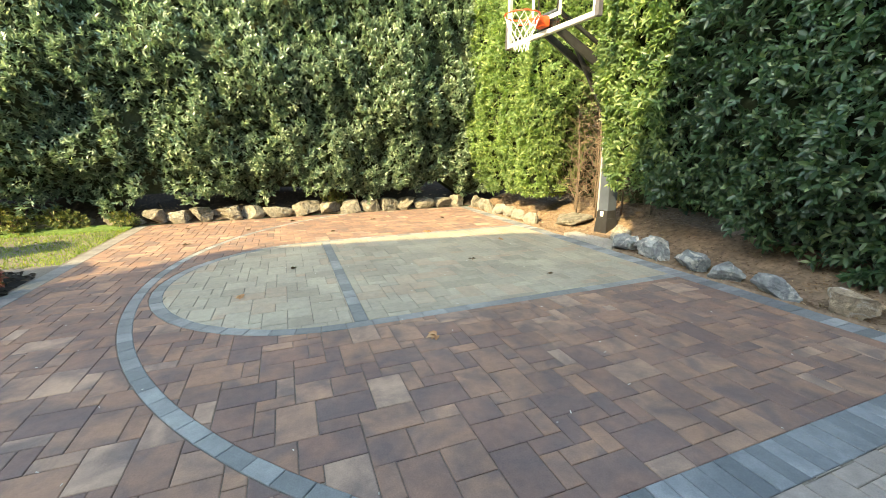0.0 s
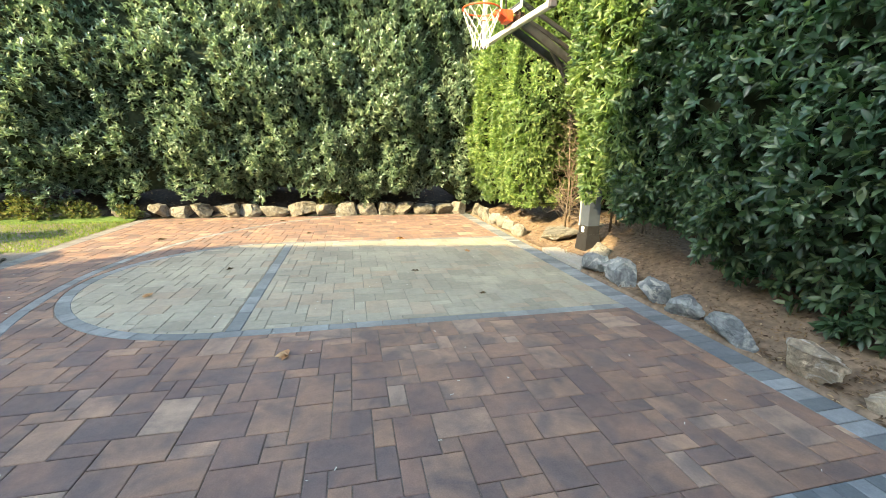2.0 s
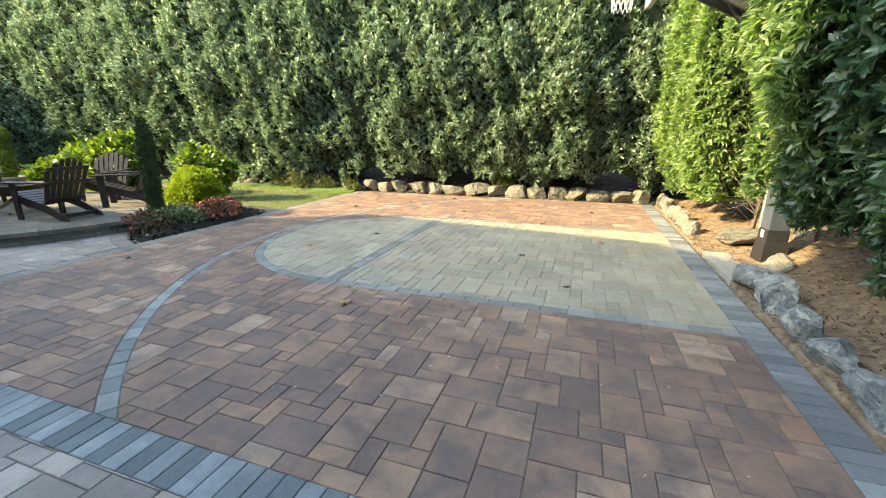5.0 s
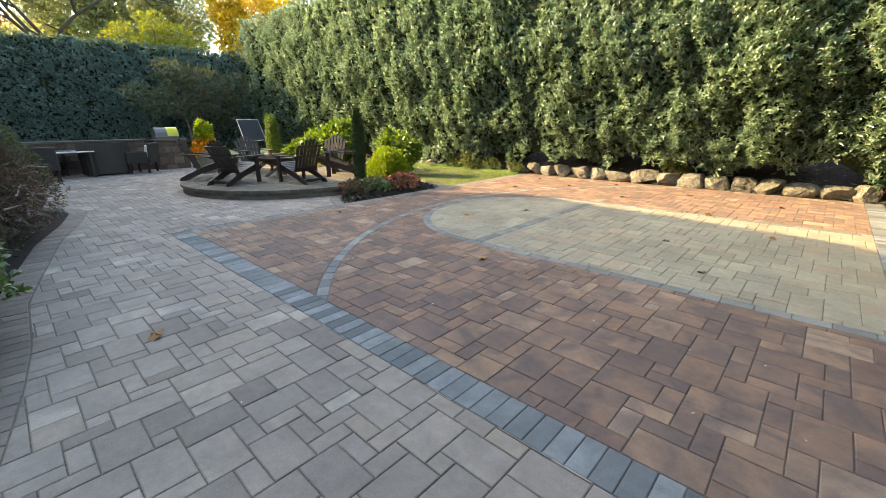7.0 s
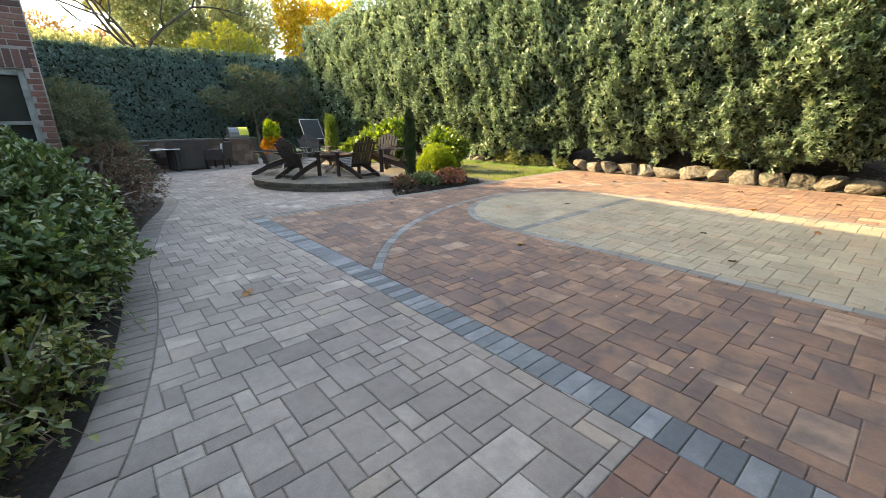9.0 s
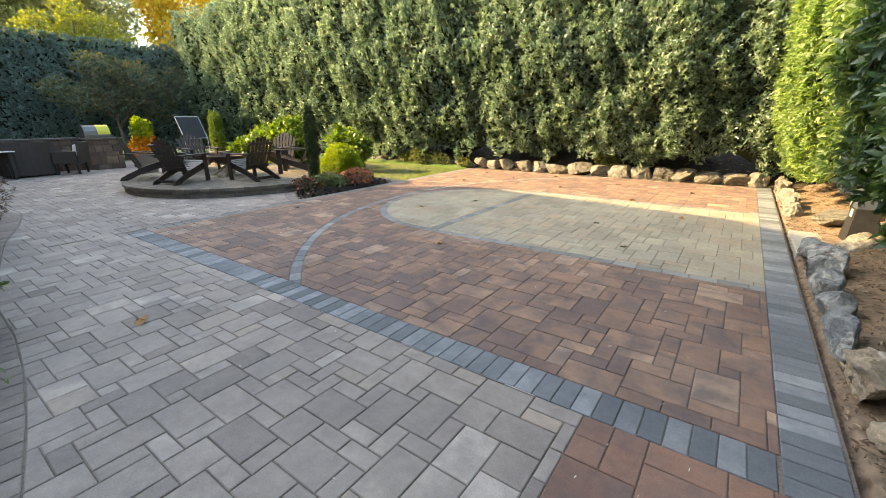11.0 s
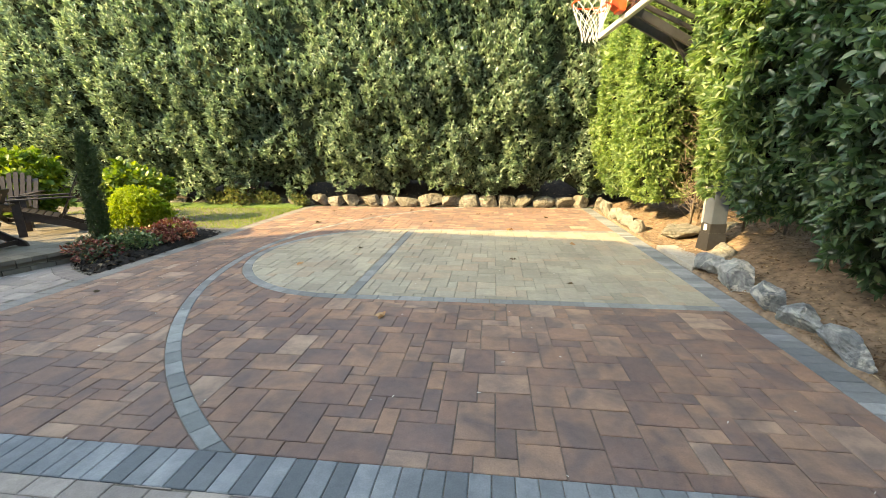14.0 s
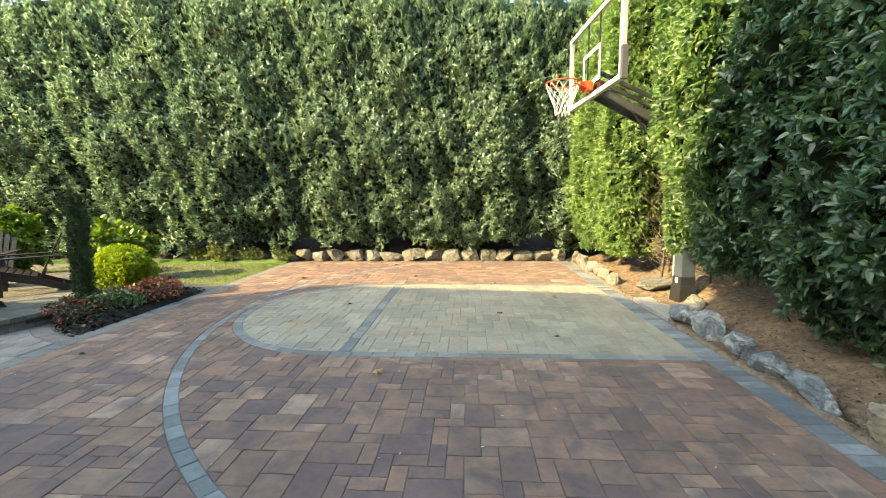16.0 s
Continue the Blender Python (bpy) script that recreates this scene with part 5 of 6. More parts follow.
def build_round_patio():
    top = tagged(empty("round_patio", (*PATIO, 0)), "raised round patio with tan stone riser and coping", "patio", kind="structure")
    bm = bmesh.new()
    bmesh.ops.create_cone(bm, segments=120, radius1=PATIO_R - 0.06, radius2=PATIO_R - 0.06, depth=0.2, cap_ends=True)
    bm.transform(Matrix.Translation((0, 0, 0.05)))
    part("core", bm, JOINT, top)

    def ring(r0, r1, z0, z1, step, mat, name):
        k = round(2 * math.pi * r1 / step)
        for i in range(k):
            a0, a1 = 2 * math.pi * (i + 0.02) / k, 2 * math.pi * (i + 0.98) / k
            vs = []
            for r in (r0, r1):
                for a in (a0, a1):
                    vs += [(r * math.cos(a), r * math.sin(a), z0), (r * math.cos(a), r * math.sin(a), z1)]
            fs = [(1, 5, 7, 3), (0, 2, 6, 4), (4, 6, 7, 5), (0, 1, 3, 2), (0, 4, 5, 1), (2, 3, 7, 6)]
            ob = mesh_part(name, vs, fs, mat, top)
    ring(PATIO_R - 0.28, PATIO_R, PATIO_H - 0.055, PATIO_H, 0.155, COPING, "coping_stone")
    ring(PATIO_R - 0.2, PATIO_R - 0.03, -0.02, 0.058, 0.26, COPING, "riser_stone")
    ring(PATIO_R - 0.2, PATIO_R - 0.035, 0.062, PATIO_H - 0.058, 0.3, COPING, "riser_stone")
    polys = []
    for r in packing(-PATIO_R, -PATIO_R, 44, 44, 0.118):
        q = clip_round(rect(*r), (0, 0), PATIO_R - 0.285, True)
        if len(q) > 2 and area_of(q) > 0.002:
            polys.append(q)
    field = tagged(empty("round_patio_field", (*PATIO, PATIO_H - 0.005)), "tan grey pavers on the round patio", "paving", kind="structure")
    lay(field, polys, COPING, (2, -1), rng, limit=150)


def adirondack(at, yaw):
    """A slatted lawn chair facing its own +x."""
    c = empty("adirondack_chair", at, "dark brown slatted wooden lawn chair on the round patio", "chair", "chairs round the fire bowl")
    c.rotation_euler = (0, 0, radians(yaw))
    for s in (-1, 1):
        bm = bmesh.new()
        y = s * 0.26
        prof = [(0.36, 0.27), (0.36, 0.39), (0.30, 0.40), (-0.1, 0.27), (-0.36, 0.14), (-0.52, 0.07), (-0.56, 0.0), (-0.42, 0.0), (-0.2, 0.10), (0.1, 0.20)]
        a = [bm.verts.new((x, y - 0.013, z)) for x, z in prof]
        b = [bm.verts.new((x, y + 0.013, z)) for x, z in prof]
        bm.faces.new(a)
        bm.faces.new(b[::-1])
        for i in range(len(prof)):
            j = (i + 1) % len(prof)
            bm.faces.new((a[j], a[i], b[i], b[j]))
        bmesh.ops.recalc_face_normals(bm, faces=bm.faces)
        part("side_rail", bm, WOOD, c)
        part("front_leg", boxed(0.25, s * 0.30 - 0.016, 0, 0.35, s * 0.30 + 0.016, 0.56, 0.004), WOOD, c)
        bm = bmesh.new()
        vs = box(bm, -0.40, s * 0.33 - 0.07, 0.56, 0.42, s * 0.33 + 0.07, 0.583, 0.008)
        for v in vs:
            if v.co.x < -0.2:
                v.co.y = s * 0.33 + (v.co.y - s * 0.33) * 0.6
        part("arm", bm, WOOD, c)
    for i in range(6):
        x = 0.33 - i * 0.085
        z = 0.405 - i * 0.028
        part("seat_slat", boxed(-0.038, -0.30, -0.01, 0.038, 0.30, 0.01, 0.004, m=pose(x, 0, z, 0, -17, 0)), WOOD, c)
    rake = Matrix.Translation((-0.17, 0, 0.24)) @ Matrix.Rotation(radians(-24), 4, "Y")
    for i in range(-3, 4):
        h = 0.755 - 0.020 * i * i
        bm = bmesh.new()
        vs = box(bm, -0.009, i * 0.078 - 0.032, 0, 0.009, i * 0.078 + 0.032, h)
        for v in vs:
            if v.co.z > 0.3:
                v.co.y += i * 0.014
                v.co.z -= (v.co.y - i * 0.092) * i * 0.12
        bmesh.ops.bevel(bm, geom=[e for e in bm.edges if all(v.co.z > 0.3 for v in e.verts)], offset=0.012, segments=2, affect="EDGES")
        bm.transform(rake)
        part("back_slat", bm, WOOD, c)
    for z, w in ((0.05, 0.28), (0.33, 0.34), (0.56, 0.30)):
        part("back_rail", boxed(-0.034, -w, z, -0.01, w, z + 0.06, 0.004, m=rake), WOOD, c)
    part("rear_rail", boxed(-0.44, -0.26, 0.03, -0.41, 0.26, 0.09, 0.004), WOOD, c)
    return c


def build_seating():
    cx, cy = -6.12, 4.0
    first = None
    for x, y, yaw in ((-5.75, 2.85, 112), (-4.86, 3.86, 188), (-5.1, 5.14, 226), (-6.26, 5.52, 304), (-7.6, 4.05, 0), (-7.1, 2.7, 64)):
        if first is None:
            first = adirondack((x, y, PATIO_H), yaw)
        else:
            copy_thing(first, pose(x, y, PATIO_H, 0, 0, yaw))
    bowl = empty("fire_bowl", (cx, cy, PATIO_H), "round fire bowl on crossed timber legs", "fire bowl")
    iron = plain("rusted_iron", (0.10, 0.06, 0.045), 0.7, 0.3, vary=0.4, scale=15)
    bm = bmesh.new()
    prof = [(0.05, 0.26), (0.25, 0.29), (0.38, 0.36), (0.42, 0.44), (0.45, 0.44), (0.45, 0.46), (0.40, 0.46), (0.35, 0.38), (0.2, 0.32), (0.03, 0.30)]
    n = 32
    rings = [[bm.verts.new((a * math.cos(2 * math.pi * k / n), a * math.sin(2 * math.pi * k / n), z)) for k in range(n)] for a, z in prof]
    for p, q in zip(rings, rings[1:]):
        for k in range(n):
            bm.faces.new((p[k], p[(k + 1) % n], q[(k + 1) % n], q[k]))
    bm.faces.new(rings[-1])
    bm.faces.new(rings[0][::-1])
    part("bowl", bm, iron, bowl, smooth=False)
    pale = plain("weathered_timber", (0.36, 0.28, 0.19), 0.85, vary=0.25, scale=18)
    for k in range(4):
        a = math.pi / 4 + k * math.pi / 2
        bm = bmesh.new()
        tube(bm, [(0.36 * math.cos(a), 0.36 * math.sin(a), 0.0), (0.0 + 0.1 * math.cos(a + 3.14), 0.1 * math.sin(a + 3.14), 0.31)], 0.035, 0.03, 8)
        part("leg", bm, pale, bowl)
    # narrow framed panel beyond the patio
    scr = empty("framed_panel", (-12.0, 6.02, 0), "tall dark panel in a thin pale metal frame", "panel")
    dark = plain("dark_mesh", (0.02, 0.024, 0.028), 0.7, vary=0.2)
    lean = Matrix.Translation((0, 0, 0.75)) @ Matrix.Rotation(radians(-32), 4, "Y") @ Matrix.Translation((0, 0, -0.75))
    part("net_panel", boxed(-0.01, -0.38, 0.86, 0.01, 0.38, 1.70, m=lean), dark, scr)
    pale2 = plain("pale_tube", (0.62, 0.63, 0.64), 0.4, 0.4, vary=0.05)
    for p, q in (((0, -0.39, 0.85), (0, -0.39, 1.72)), ((0, 0.39, 0.85), (0, 0.39, 1.72)), ((0, -0.39, 1.72), (0, 0.39, 1.72)), ((0, -0.39, 0.85), (0, 0.39, 0.85))):
        bm = bmesh.new()
        tube(bm, [p, q], 0.012)
        bm.transform(lean)
        part("frame_tube", bm, pale2, scr)
    for y in (-0.39, 0.39):
        bm = bmesh.new()
        tube(bm, [(-0.05, y, 0), (-0.05, y, 0.85)], 0.012)
        part("leg_tube", bm, pale2, scr)


# ---- outdoor kitchen ----
def build_kitchen():
    base_m = plain("brown_stone_veneer", (0.13, 0.088, 0.066), 0.85, vary=0.5, scale=7, bumpy=0.6)
    slab = plain("dark_granite", (0.09, 0.085, 0.08), 0.3, vary=0.4, scale=50)
    steel = plain("stainless", (0.16, 0.16, 0.16), 0.35, 0.7, vary=0.06, bumpy=0.03)
    yellow = plain("yellow_hood", (0.62, 0.60, 0.05), 0.4, vary=0.06)
    k = empty("kitchen_counter", (-13.2, 2.4, 0), "brown stone outdoor kitchen counter with dark slab", "counter")
    part("run", boxed(-0.35, -5.2, -0.02, 0.30, 0.55, 0.92, 0.01), base_m, k)
    part("grill_bay", boxed(-0.45, 0.55, -0.02, 0.80, 1.45, 0.90, 0.01), base_m, k)
    part("slab", boxed(-0.42, -5.25, 0.92, 0.36, 0.50, 0.97, 0.008), slab, k)
    part("slab", boxed(-0.52, 0.51, 0.90, 0.87, 1.52, 0.95, 0.008), slab, k)
    veneer = paver_material("veneer_stone", [(0.0, (0.085, 0.058, 0.05)), (0.5, (0.15, 0.10, 0.074)), (1.0, (0.22, 0.16, 0.12))], (0.09, 0.072, 0.06), 0.6)

    def face(x, y0, y1, top):
        z = 0.0
        for h in (0.16, 0.24, 0.13, 0.21, top - 0.74):
            y = y0
            while y < y1 - 0.03:
                w = min(rng.uniform(0.14, 0.42), y1 - y)
                part("veneer_stone", boxed(x, y + 0.004, z + 0.004, x + rng.uniform(0.022, 0.04), y + w - 0.004, z + h - 0.004, 0.008, segs=1), veneer, k)
                y += w
            z += h
    face(0.295, -5.1, 0.55, 0.92)
    face(0.795, 0.57, 1.43, 0.90)
    g = empty("gas_grill", (-12.75, 3.35, 0.95), "stainless gas grill with yellow hood end on the counter", "grill")
    part("body", boxed(-0.3, -0.42, 0.0, 0.3, 0.42, 0.12, 0.01), steel, g)
    bm = bmesh.new()
    n = 12
    prof = [(0.28 * math.cos(math.pi * i / n), 0.12 + 0.33 * math.sin(math.pi * i / n)) for i in range(n + 1)]
    a = [bm.verts.new((x, -0.4, z)) for x, z in prof]
    b = [bm.verts.new((x, 0.4, z)) for x, z in prof]
    for i in range(n):
        bm.faces.new((a[i], b[i], b[i + 1], a[i + 1]))
    bm.faces.new(a)
    bm.faces.new(b[::-1])
    part("hood", bm, steel, g)
    bm = bmesh.new()
    c = [bm.verts.new((x * 1.03, 0.02, z)) for x, z in prof]
    d = [bm.verts.new((x * 1.03, 0.42, z)) for x, z in prof]
    for i in range(n):
        bm.faces.new((c[i], d[i], d[i + 1], c[i + 1]))
    bm.faces.new(c)
    bm.faces.new(d[::-1])
    bm.transform(Matrix.Translation((0, 0, 0.004)))
    part("hood_end", bm, yellow, g, "yellow hood end")
    bm = bmesh.new()
    tube(bm, [(0.33, -0.34, 0.26), (0.33, -0.02, 0.26)], 0.018)
    part("handle", bm, steel, g)
    g.scale = (0.8, 0.8, 0.85)
    f = empty("faucet", (-13.1, 1.55, 0.97), "chrome gooseneck faucet on the counter", "faucet")
    bm = bmesh.new()
    tube(bm, [(0, 0, 0), (0, 0, 0.22), (0.04, 0, 0.28), (0.11, 0, 0.28), (0.15, 0, 0.21)], 0.016)
    part("spout", bm, steel, f)
    # table and woven chairs
    wick = plain("brown_wicker", (0.045, 0.037, 0.034), 0.7, vary=0.4, scale=70, bumpy=0.6)
    t = empty("patio_table", (-12.0, 0.35, 0), "glass topped patio table with dark legs", "table")
    part("tabletop", boxed(-0.55, -0.9, 0.70, 0.55, 0.9, 0.73, 0.008), plain("pale_glass", (0.78, 0.79, 0.77), 0.06, vary=0.05, spec=0.8, bumpy=0), t)
    for x in (-0.45, 0.45):
        for y in (-0.8, 0.8):
            part("leg", boxed(x - 0.03, y - 0.03, 0, x + 0.03, y + 0.03, 0.70, 0.004), BLACK, t)

    def wicker(at, yaw):
        c = empty("wicker_chair", at, "dark brown woven wicker armchair at the patio table", "chair", "wicker chairs")
        c.rotation_euler = (0, 0, radians(yaw))
        part("seat", boxed(-0.27, -0.28, 0.30, 0.28, 0.28, 0.42, 0.03), wick, c)
        bm = bmesh.new()
        box(bm, -0.04, -0.31, 0.30, 0.04, 0.31, 0.90, 0.03, m=Matrix.Translation((-0.28, 0, 0)) @ Matrix.Rotation(radians(-6), 4, "Y"))
        part("backrest", bm, wick, c)
        for s in (-1, 1):
            part("arm", boxed(-0.28, s * 0.29 - 0.035, 0.30, 0.28, s * 0.29 + 0.035, 0.64, 0.02), wick, c)
            for x in (-0.25, 0.24):
                part("leg", boxed(x - 0.025, s * 0.27 - 0.025, 0, x + 0.025, s * 0.27 + 0.025, 0.31, 0.004), BLACK, c)
        return c
    first = wicker((-11.2, 0.1, 0), 180)
    for x, y, a in ((-11.9, 2.40, 235), (-12.9, 0.4, 0)):
        copy_thing(first, pose(x, y, 0, 0, 0, a))
    sofa = empty("wicker_loveseat", (-12.1, 1.55, 0), "wide dark brown woven wicker loveseat beside the counter", "loveseat")
    sofa.rotation_euler = (0, 0, radians(184))
    part("seat", boxed(-0.24, -0.50, 0.10, 0.33, 0.50, 0.42, 0.03), wick, sofa)
    bm = bmesh.new()
    n = 14
    rows = []
    for k in range(n + 1):
        a = radians(-100 + 200 * k / n)
        x, y = -0.02 - 0.34 * math.cos(a), 0.60 * math.sin(a)
        top = 0.93 - 0.20 * max(0, -math.cos(a) + 0.35)
        rows.append([bm.verts.new(v) for v in ((x, y, 0.05), (x - 0.03 * math.cos(a), y + 0.03 * math.sin(a), top), (x + 0.06 * math.cos(a), y - 0.05 * math.sin(a), top), (x + 0.08 * math.cos(a), y - 0.08 * math.sin(a), 0.05))])
    for p, q in zip(rows, rows[1:]):
        for i in range(4):
            bm.faces.new((p[i], q[i], q[(i + 1) % 4], p[(i + 1) % 4]))
    bm.faces.new(rows[0][::-1])
    bm.faces.new(rows[-1])
    bmesh.ops.recalc_face_normals(bm, faces=bm.faces)
    part("backrest", bm, wick, sofa, "curved woven back and arms")
    for x in (-0.2, 0.27):
        for y in (-0.44, 0.44):
            part("foot", boxed(x - 0.03, y - 0.03, 0, x + 0.03, y + 0.03, 0.11, 0.004), BLACK, sofa)


def build_cushion():
    bm = boxed(-0.06, -0.21, 0.0, 0.06, 0.21, 0.40, 0.04, segs=3)
    bm.transform(Matrix.Rotation(radians(-8), 4, "Y"))
    ob = part("cushion", bm, plain("white_canvas", (0.80, 0.80, 0.77), 0.85, vary=0.05), None)
    ob.matrix_world = pose(-11.77, 2.57, 0.42, 0, 0, 235)
    tagged(ob, "white canvas cushion propped on a wicker chair", "cushion")


# ---- beds and lawn ----
def build_beds():
    vs, fs = [], []
    n, m = 60, 10
    for i in range(n + 1):
        x = -8 + 13.0 * i / n
        y0 = patio_edge(x) - 0.236
        for j in range(m + 1):
            y = y0 + (-4.2 - y0) * (j / m) ** 1.5
            d = y0 - y
            vs.append((x, y, -0.003 + 0.13 * min(1, d / 0.7) + 0.02 * noise.noise((x * 4, y * 4, 0)) * min(1, d * 6)))
    for i in range(n):
        for j in range(m):
            a = i * (m + 1) + j
            fs.append((a, a + 1, a + m + 2, a + m + 1))
    tagged(mesh_part("mulch_bed", vs, fs, MULCH, None, True), "dark mulch planting bed beside the house", "bed", kind="structure")
    out = [(-2.70, 3.50), (-2.70, 4.3), (-2.70, 5.2), (-2.72, 6.0), (-3.1, 6.35), (-3.8, 6.5), (-4.5, 6.4), (-4.2, 5.9), (-3.9, 5.6), (-3.65, 5.2), (-3.5, 4.7), (-3.62, 4.35), (-3.55, 4.12), (-3.30, 3.84), (-3.0, 3.63)]
    c = (-3.15, 5.0)
    vs, fs, k = [(c[0], c[1], 0.09)], [], len(out)
    for s in (0.3, 0.6, 0.85, 1.0):
        vs += [(c[0] + s * (x - c[0]), c[1] + s * (y - c[1]), -0.03 + 0.12 * (1 - s ** 3) + 0.015 * noise.noise((x * 5, y * 5, s))) for x, y in out]
    for i in range(k):
        fs.append((0, 1 + i, 1 + (i + 1) % k))
        for r in range(3):
            a, b = 1 + r * k + i, 1 + r * k + (i + 1) % k
            fs.append((a, a + k, b + k, b))
    tagged(mesh_part("mulch_bed", vs, fs, MULCH, None, True), "dark mulch bed between court and round patio", "bed", kind="structure")
    r = np.random.default_rng(76)
    n = 1500
    s, k2 = r.random(n) ** 0.5, r.integers(0, k, n)
    f2 = r.random(n)
    ox = np.array([out[i][0] for i in k2]) * (1 - f2) + np.array([out[(i + 1) % k][0] for i in k2]) * f2
    oy = np.array([out[i][1] for i in k2]) * (1 - f2) + np.array([out[(i + 1) % k][1] for i in k2]) * f2
    base = np.stack([c[0] + s * (ox - c[0]), c[1] + s * (oy - c[1]), -0.015 + 0.12 * (1 - s ** 3)], 1)
    d = np.stack([r.normal(0, 1, n), r.normal(0, 1, n), r.normal(0.1, 0.3, n)], 1)
    bark_chip = leaf_material("bark_chip", [(0.0, (0.012, 0.009, 0.007)), (0.8, (0.04, 0.028, 0.02)), (0.97, (0.08, 0.055, 0.035)), (1.0, (0.3, 0.22, 0.13))], 0.9, 0.03)
    ob = leaf_mesh("bed_chips", base, d, np.tile(np.array([[0, 0, 1.0]]), (n, 1)) + r.normal(0, 0.4, (n, 3)), r.uniform(0.03, 0.09, n), bark_chip, None, wide=0.5)
    tagged(ob, "dark bark chips on the mulch bed", "litter")
    # grass blades
    r = np.random.default_rng(77)
    n = 26000
    x = -2.74 - 5.5 * r.random(n) ** 1.3
    y = 5.9 + 3.6 * r.random(n)
    keep = ~((y < 6.5) & (x > -4.6))
    x, y = x[keep], y[keep]
    n = len(x)
    base = np.stack([x, y, np.full(n, -0.03)], 1)
    d = np.stack([r.normal(0, 0.45, n), r.normal(0, 0.45, n), np.ones(n)], 1)
    up = r.normal(0, 1, (n, 3))
    up[:, 2] = 0.1
    grass = leaf_material("grass_blade", [(0.0, (0.10, 0.17, 0.03)), (0.6, (0.175, 0.27, 0.045)), (1.0, (0.32, 0.34, 0.08))], 0.6, 0.35)
    leaf_mesh("lawn_grass", base, d, up, r.uniform(0.035, 0.075, n), grass, None, wide=0.14, fold=0.02)
    tagged(bpy.data.objects["lawn_grass"], "short green grass blades of the lawn", "grass")
    # chips, straw and litter on the bank
    n = 17000
    x = 4.475 + 2.1 * r.random(n) ** 1.3
    y = 0.0 + 9.3 * r.random(n)
    base = np.array([(a, b, bank(a, b) + 0.012) for a, b in zip(x, y)])
    d = np.stack([r.normal(0, 1, n), r.normal(0, 1, n), r.normal(0.05, 0.18, n)], 1)
    up = np.tile(np.array([[0, 0, 1.0]]), (n, 1)) + r.normal(0, 0.3, (n, 3))
    chip = leaf_material("wood_chip", [(0.0, (0.08, 0.05, 0.03)), (0.6, (0.18, 0.115, 0.065)), (0.9, (0.28, 0.19, 0.11)), (1.0, (0.48, 0.37, 0.24))], 0.9, 0.05)
    ob = leaf_mesh("bank_litter", base, d, up, r.uniform(0.015, 0.055, n), chip, None, wide=0.3, fold=0.05)
    tagged(ob, "dry leaves and wood chips on the soil bank", "litter")
    n = 2600
    x = -19 + 23.5 * r.random(n)
    y = 9.85 + 0.9 * r.random(n)
    base = np.array([(a, b, back_bank(a, b) + 0.012) for a, b in zip(x, y)])
    d = np.stack([r.normal(0, 1, n), r.normal(0, 1, n), r.normal(0.05, 0.18, n)], 1)
    up = np.tile(np.array([[0, 0, 1.0]]), (n, 1)) + r.normal(0, 0.3, (n, 3))
    ob = leaf_mesh("hedge_litter", base, d, up, r.uniform(0.03, 0.10, n), chip, None, wide=0.4, fold=0.05)
    tagged(ob, "fallen dry leaves under the back hedge", "litter")
    n = 1800
    x = -5 + 8.0 * r.random(n)
    y = np.array([patio_edge(a) for a in x]) - 0.26 - 1.2 * r.random(n)
    base = np.stack([x, y, 0.06 + 0.06 * r.random(n)], 1)
    d = np.stack([r.normal(0, 1, n), r.normal(0, 1, n), r.normal(0.1, 0.2, n)], 1)
    ob = leaf_mesh("bed_litter", base, d, up[:n], r.uniform(0.02, 0.07, n), chip, None, wide=0.4)
    tagged(ob, "dry leaves and bark pieces on the mulch", "litter")


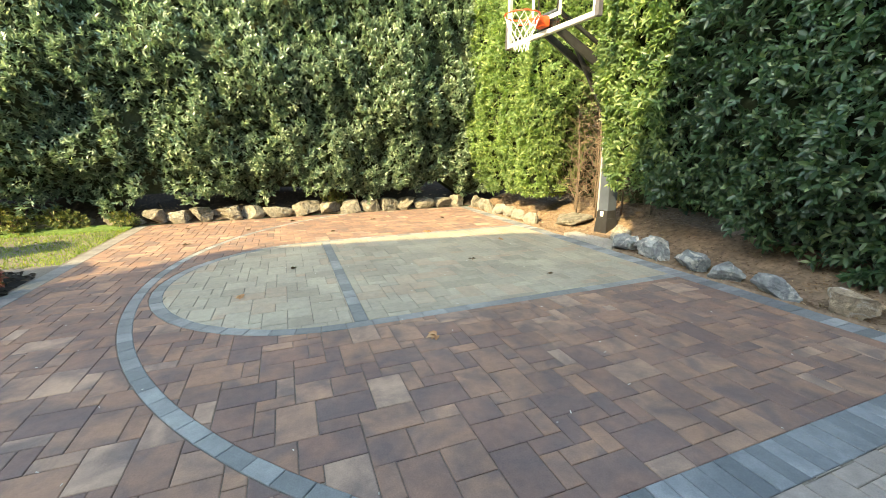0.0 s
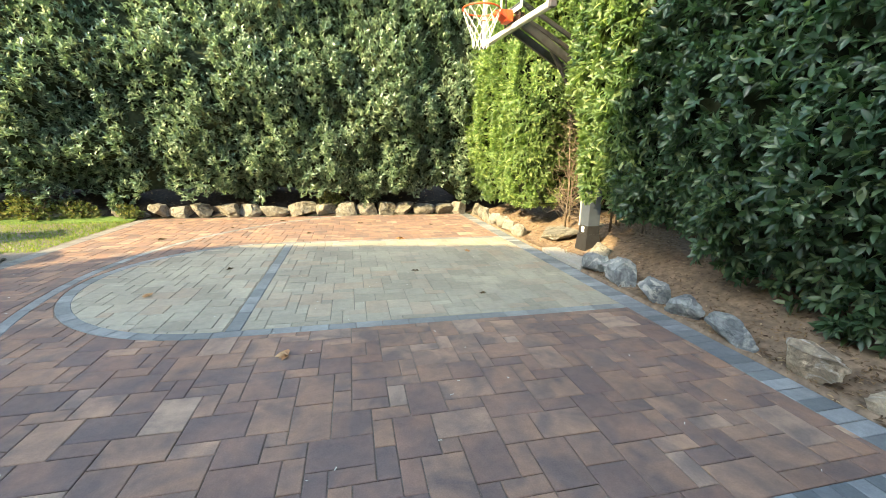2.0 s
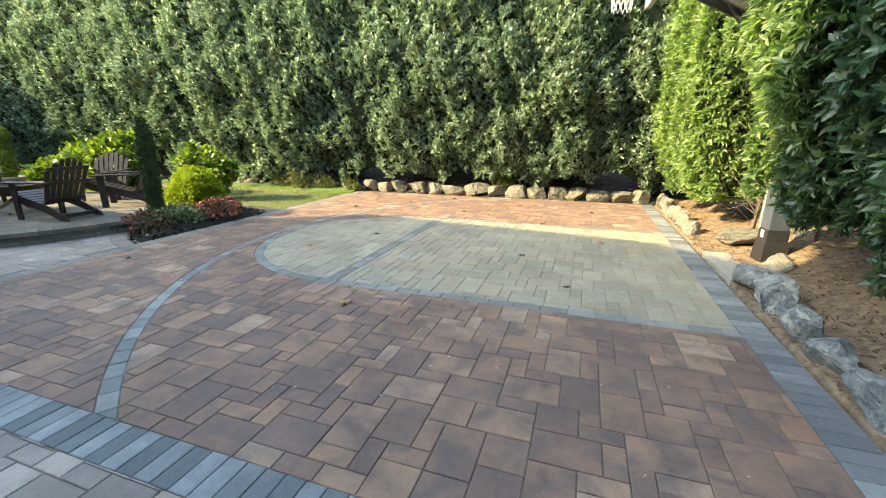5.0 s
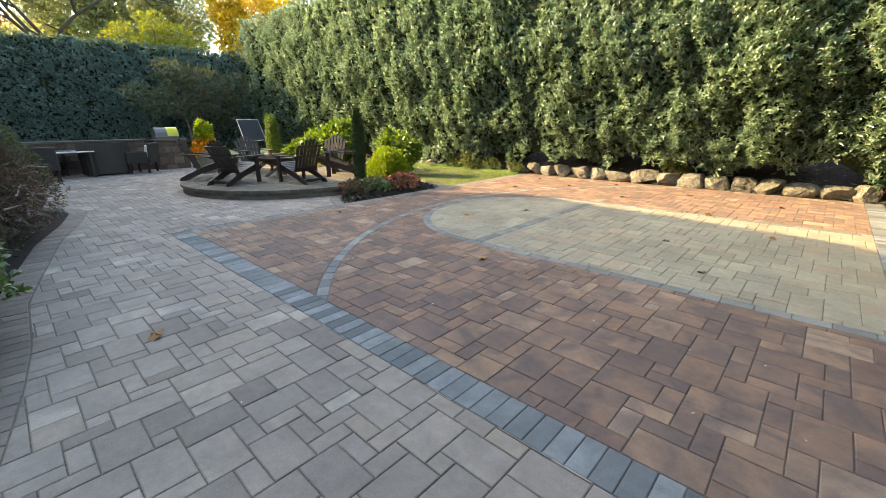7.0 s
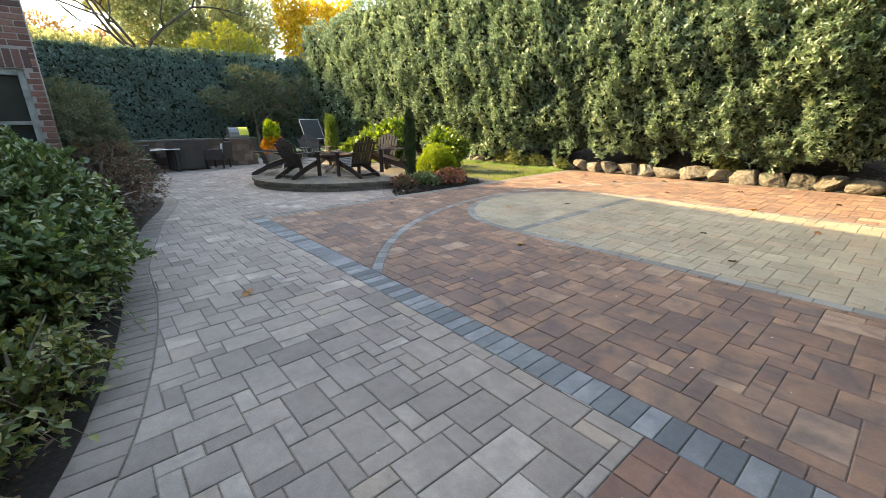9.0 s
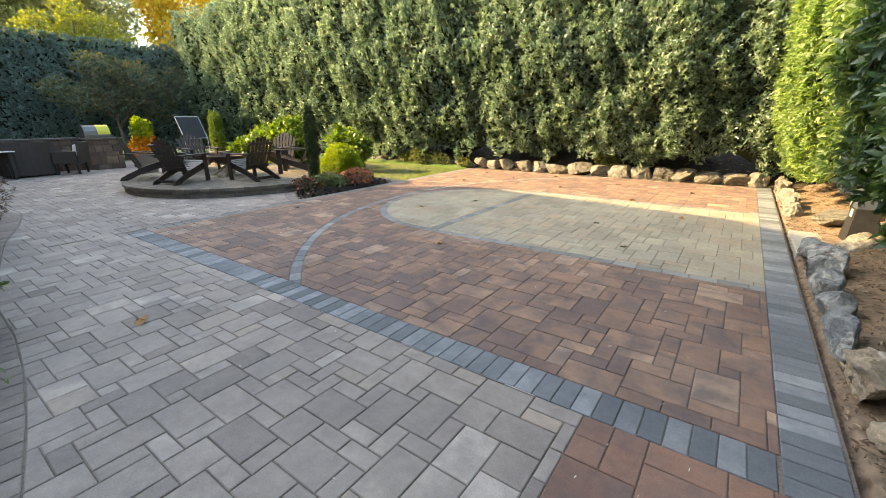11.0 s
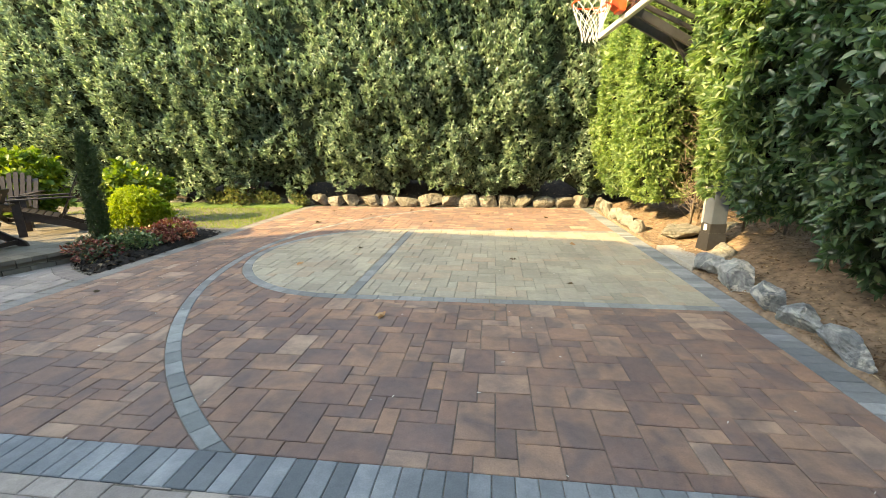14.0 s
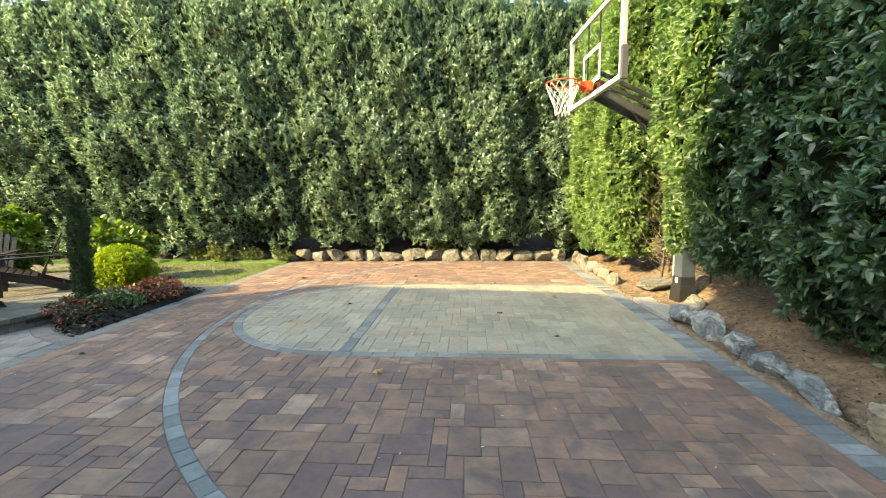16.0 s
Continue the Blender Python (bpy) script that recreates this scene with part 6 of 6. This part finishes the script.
def build_fallen():
    r = np.random.default_rng(99)
    tan = leaf_material("dead_leaf", [(0.0, (0.26, 0.13, 0.06)), (0.6, (0.40, 0.22, 0.11)), (1.0, (0.50, 0.34, 0.19))], 0.8, 0.1, 0.3, (1, 1, 0.6))
    dark = leaf_material("dark_dead_leaf", [(0.0, (0.05, 0.035, 0.02)), (1.0, (0.13, 0.09, 0.05))], 0.8, 0.1)
    pale = plain("pale_scrap", (0.65, 0.62, 0.54), 0.9, vary=0.15)
    spots = [(1.16, 2.68, 0.12, tan), (2.40, 4.70, 0.09, dark), (0.48, -0.12, 0.14, tan), (0.17, 5.12, 0.09, dark), (-0.35, 4.24, 0.12, tan), (2.98, 3.71, 0.08, dark), (3.3, 5.6, 0.12, tan),
             (2.45, 6.7, 0.14, tan), (0.9, 7.4, 0.1, dark), (-0.6, 8.1, 0.1, dark), (1.8, 8.4, 0.1, dark), (3.2, 8.0, 0.1, dark), (0.2, 8.9, 0.1, dark), (-1.4, 7.2, 0.1, dark), (-2.1, 3.0, 0.08, dark), (-1.7, 8.7, 0.09, dark)]
    for x, y, s, m in spots:
        ob = empty("fallen_leaf", (x, y, 0.006), "curled dry leaf lying on the pavers", "leaf", "fallen leaves")
        k = 5
        ang = np.linspace(-1.1, 1.1, k) + r.uniform(0, 6.28)
        base = np.zeros((k, 3))
        ax = np.stack([np.cos(ang), np.sin(ang), np.full(k, 0.12)], 1)
        lm = leaf_mesh("blade", base, ax, np.tile([[0, 0, 1.0]], (k, 1)) + r.normal(0, 0.3, (k, 3)), s * r.uniform(0.6, 0.8, k), m, ob, wide=0.62, fold=0.2)
        del lm["kind"]
    vs, fs = [], []
    for _ in range(90):
        x, y = r.uniform(-2.3, 4.0), r.uniform(-0.9, 5.5)
        a, ln, w = r.uniform(0, 6.28), r.uniform(0.010, 0.024), r.uniform(0.002, 0.005)
        c, s = math.cos(a), math.sin(a)
        k = len(vs)
        vs += [(x + c * p * ln - s * q * w, y + s * p * ln + c * q * w, 0.002 + z) for z in (0, 0.002) for p, q in ((-0.5, -0.5), (0.5, -0.5), (0.5, 0.5), (-0.5, 0.5))]
        fs += [tuple(k + i for i in f) for f in ((4, 5, 6, 7), (0, 1, 5, 4), (1, 2, 6, 5), (2, 3, 7, 6), (3, 0, 4, 7))]
    tagged(mesh_part("paving_scraps", vs, fs, pale, None), "tiny pale leaf and twig scraps on the paving", "litter", kind="stuff")


build_hedges()
build_house()
build_stones()
build_hoop()
build_planting()
build_round_patio()
build_seating()
build_kitchen()
build_cushion()
build_beds()
build_fallen()
build_paving()
build_patio()
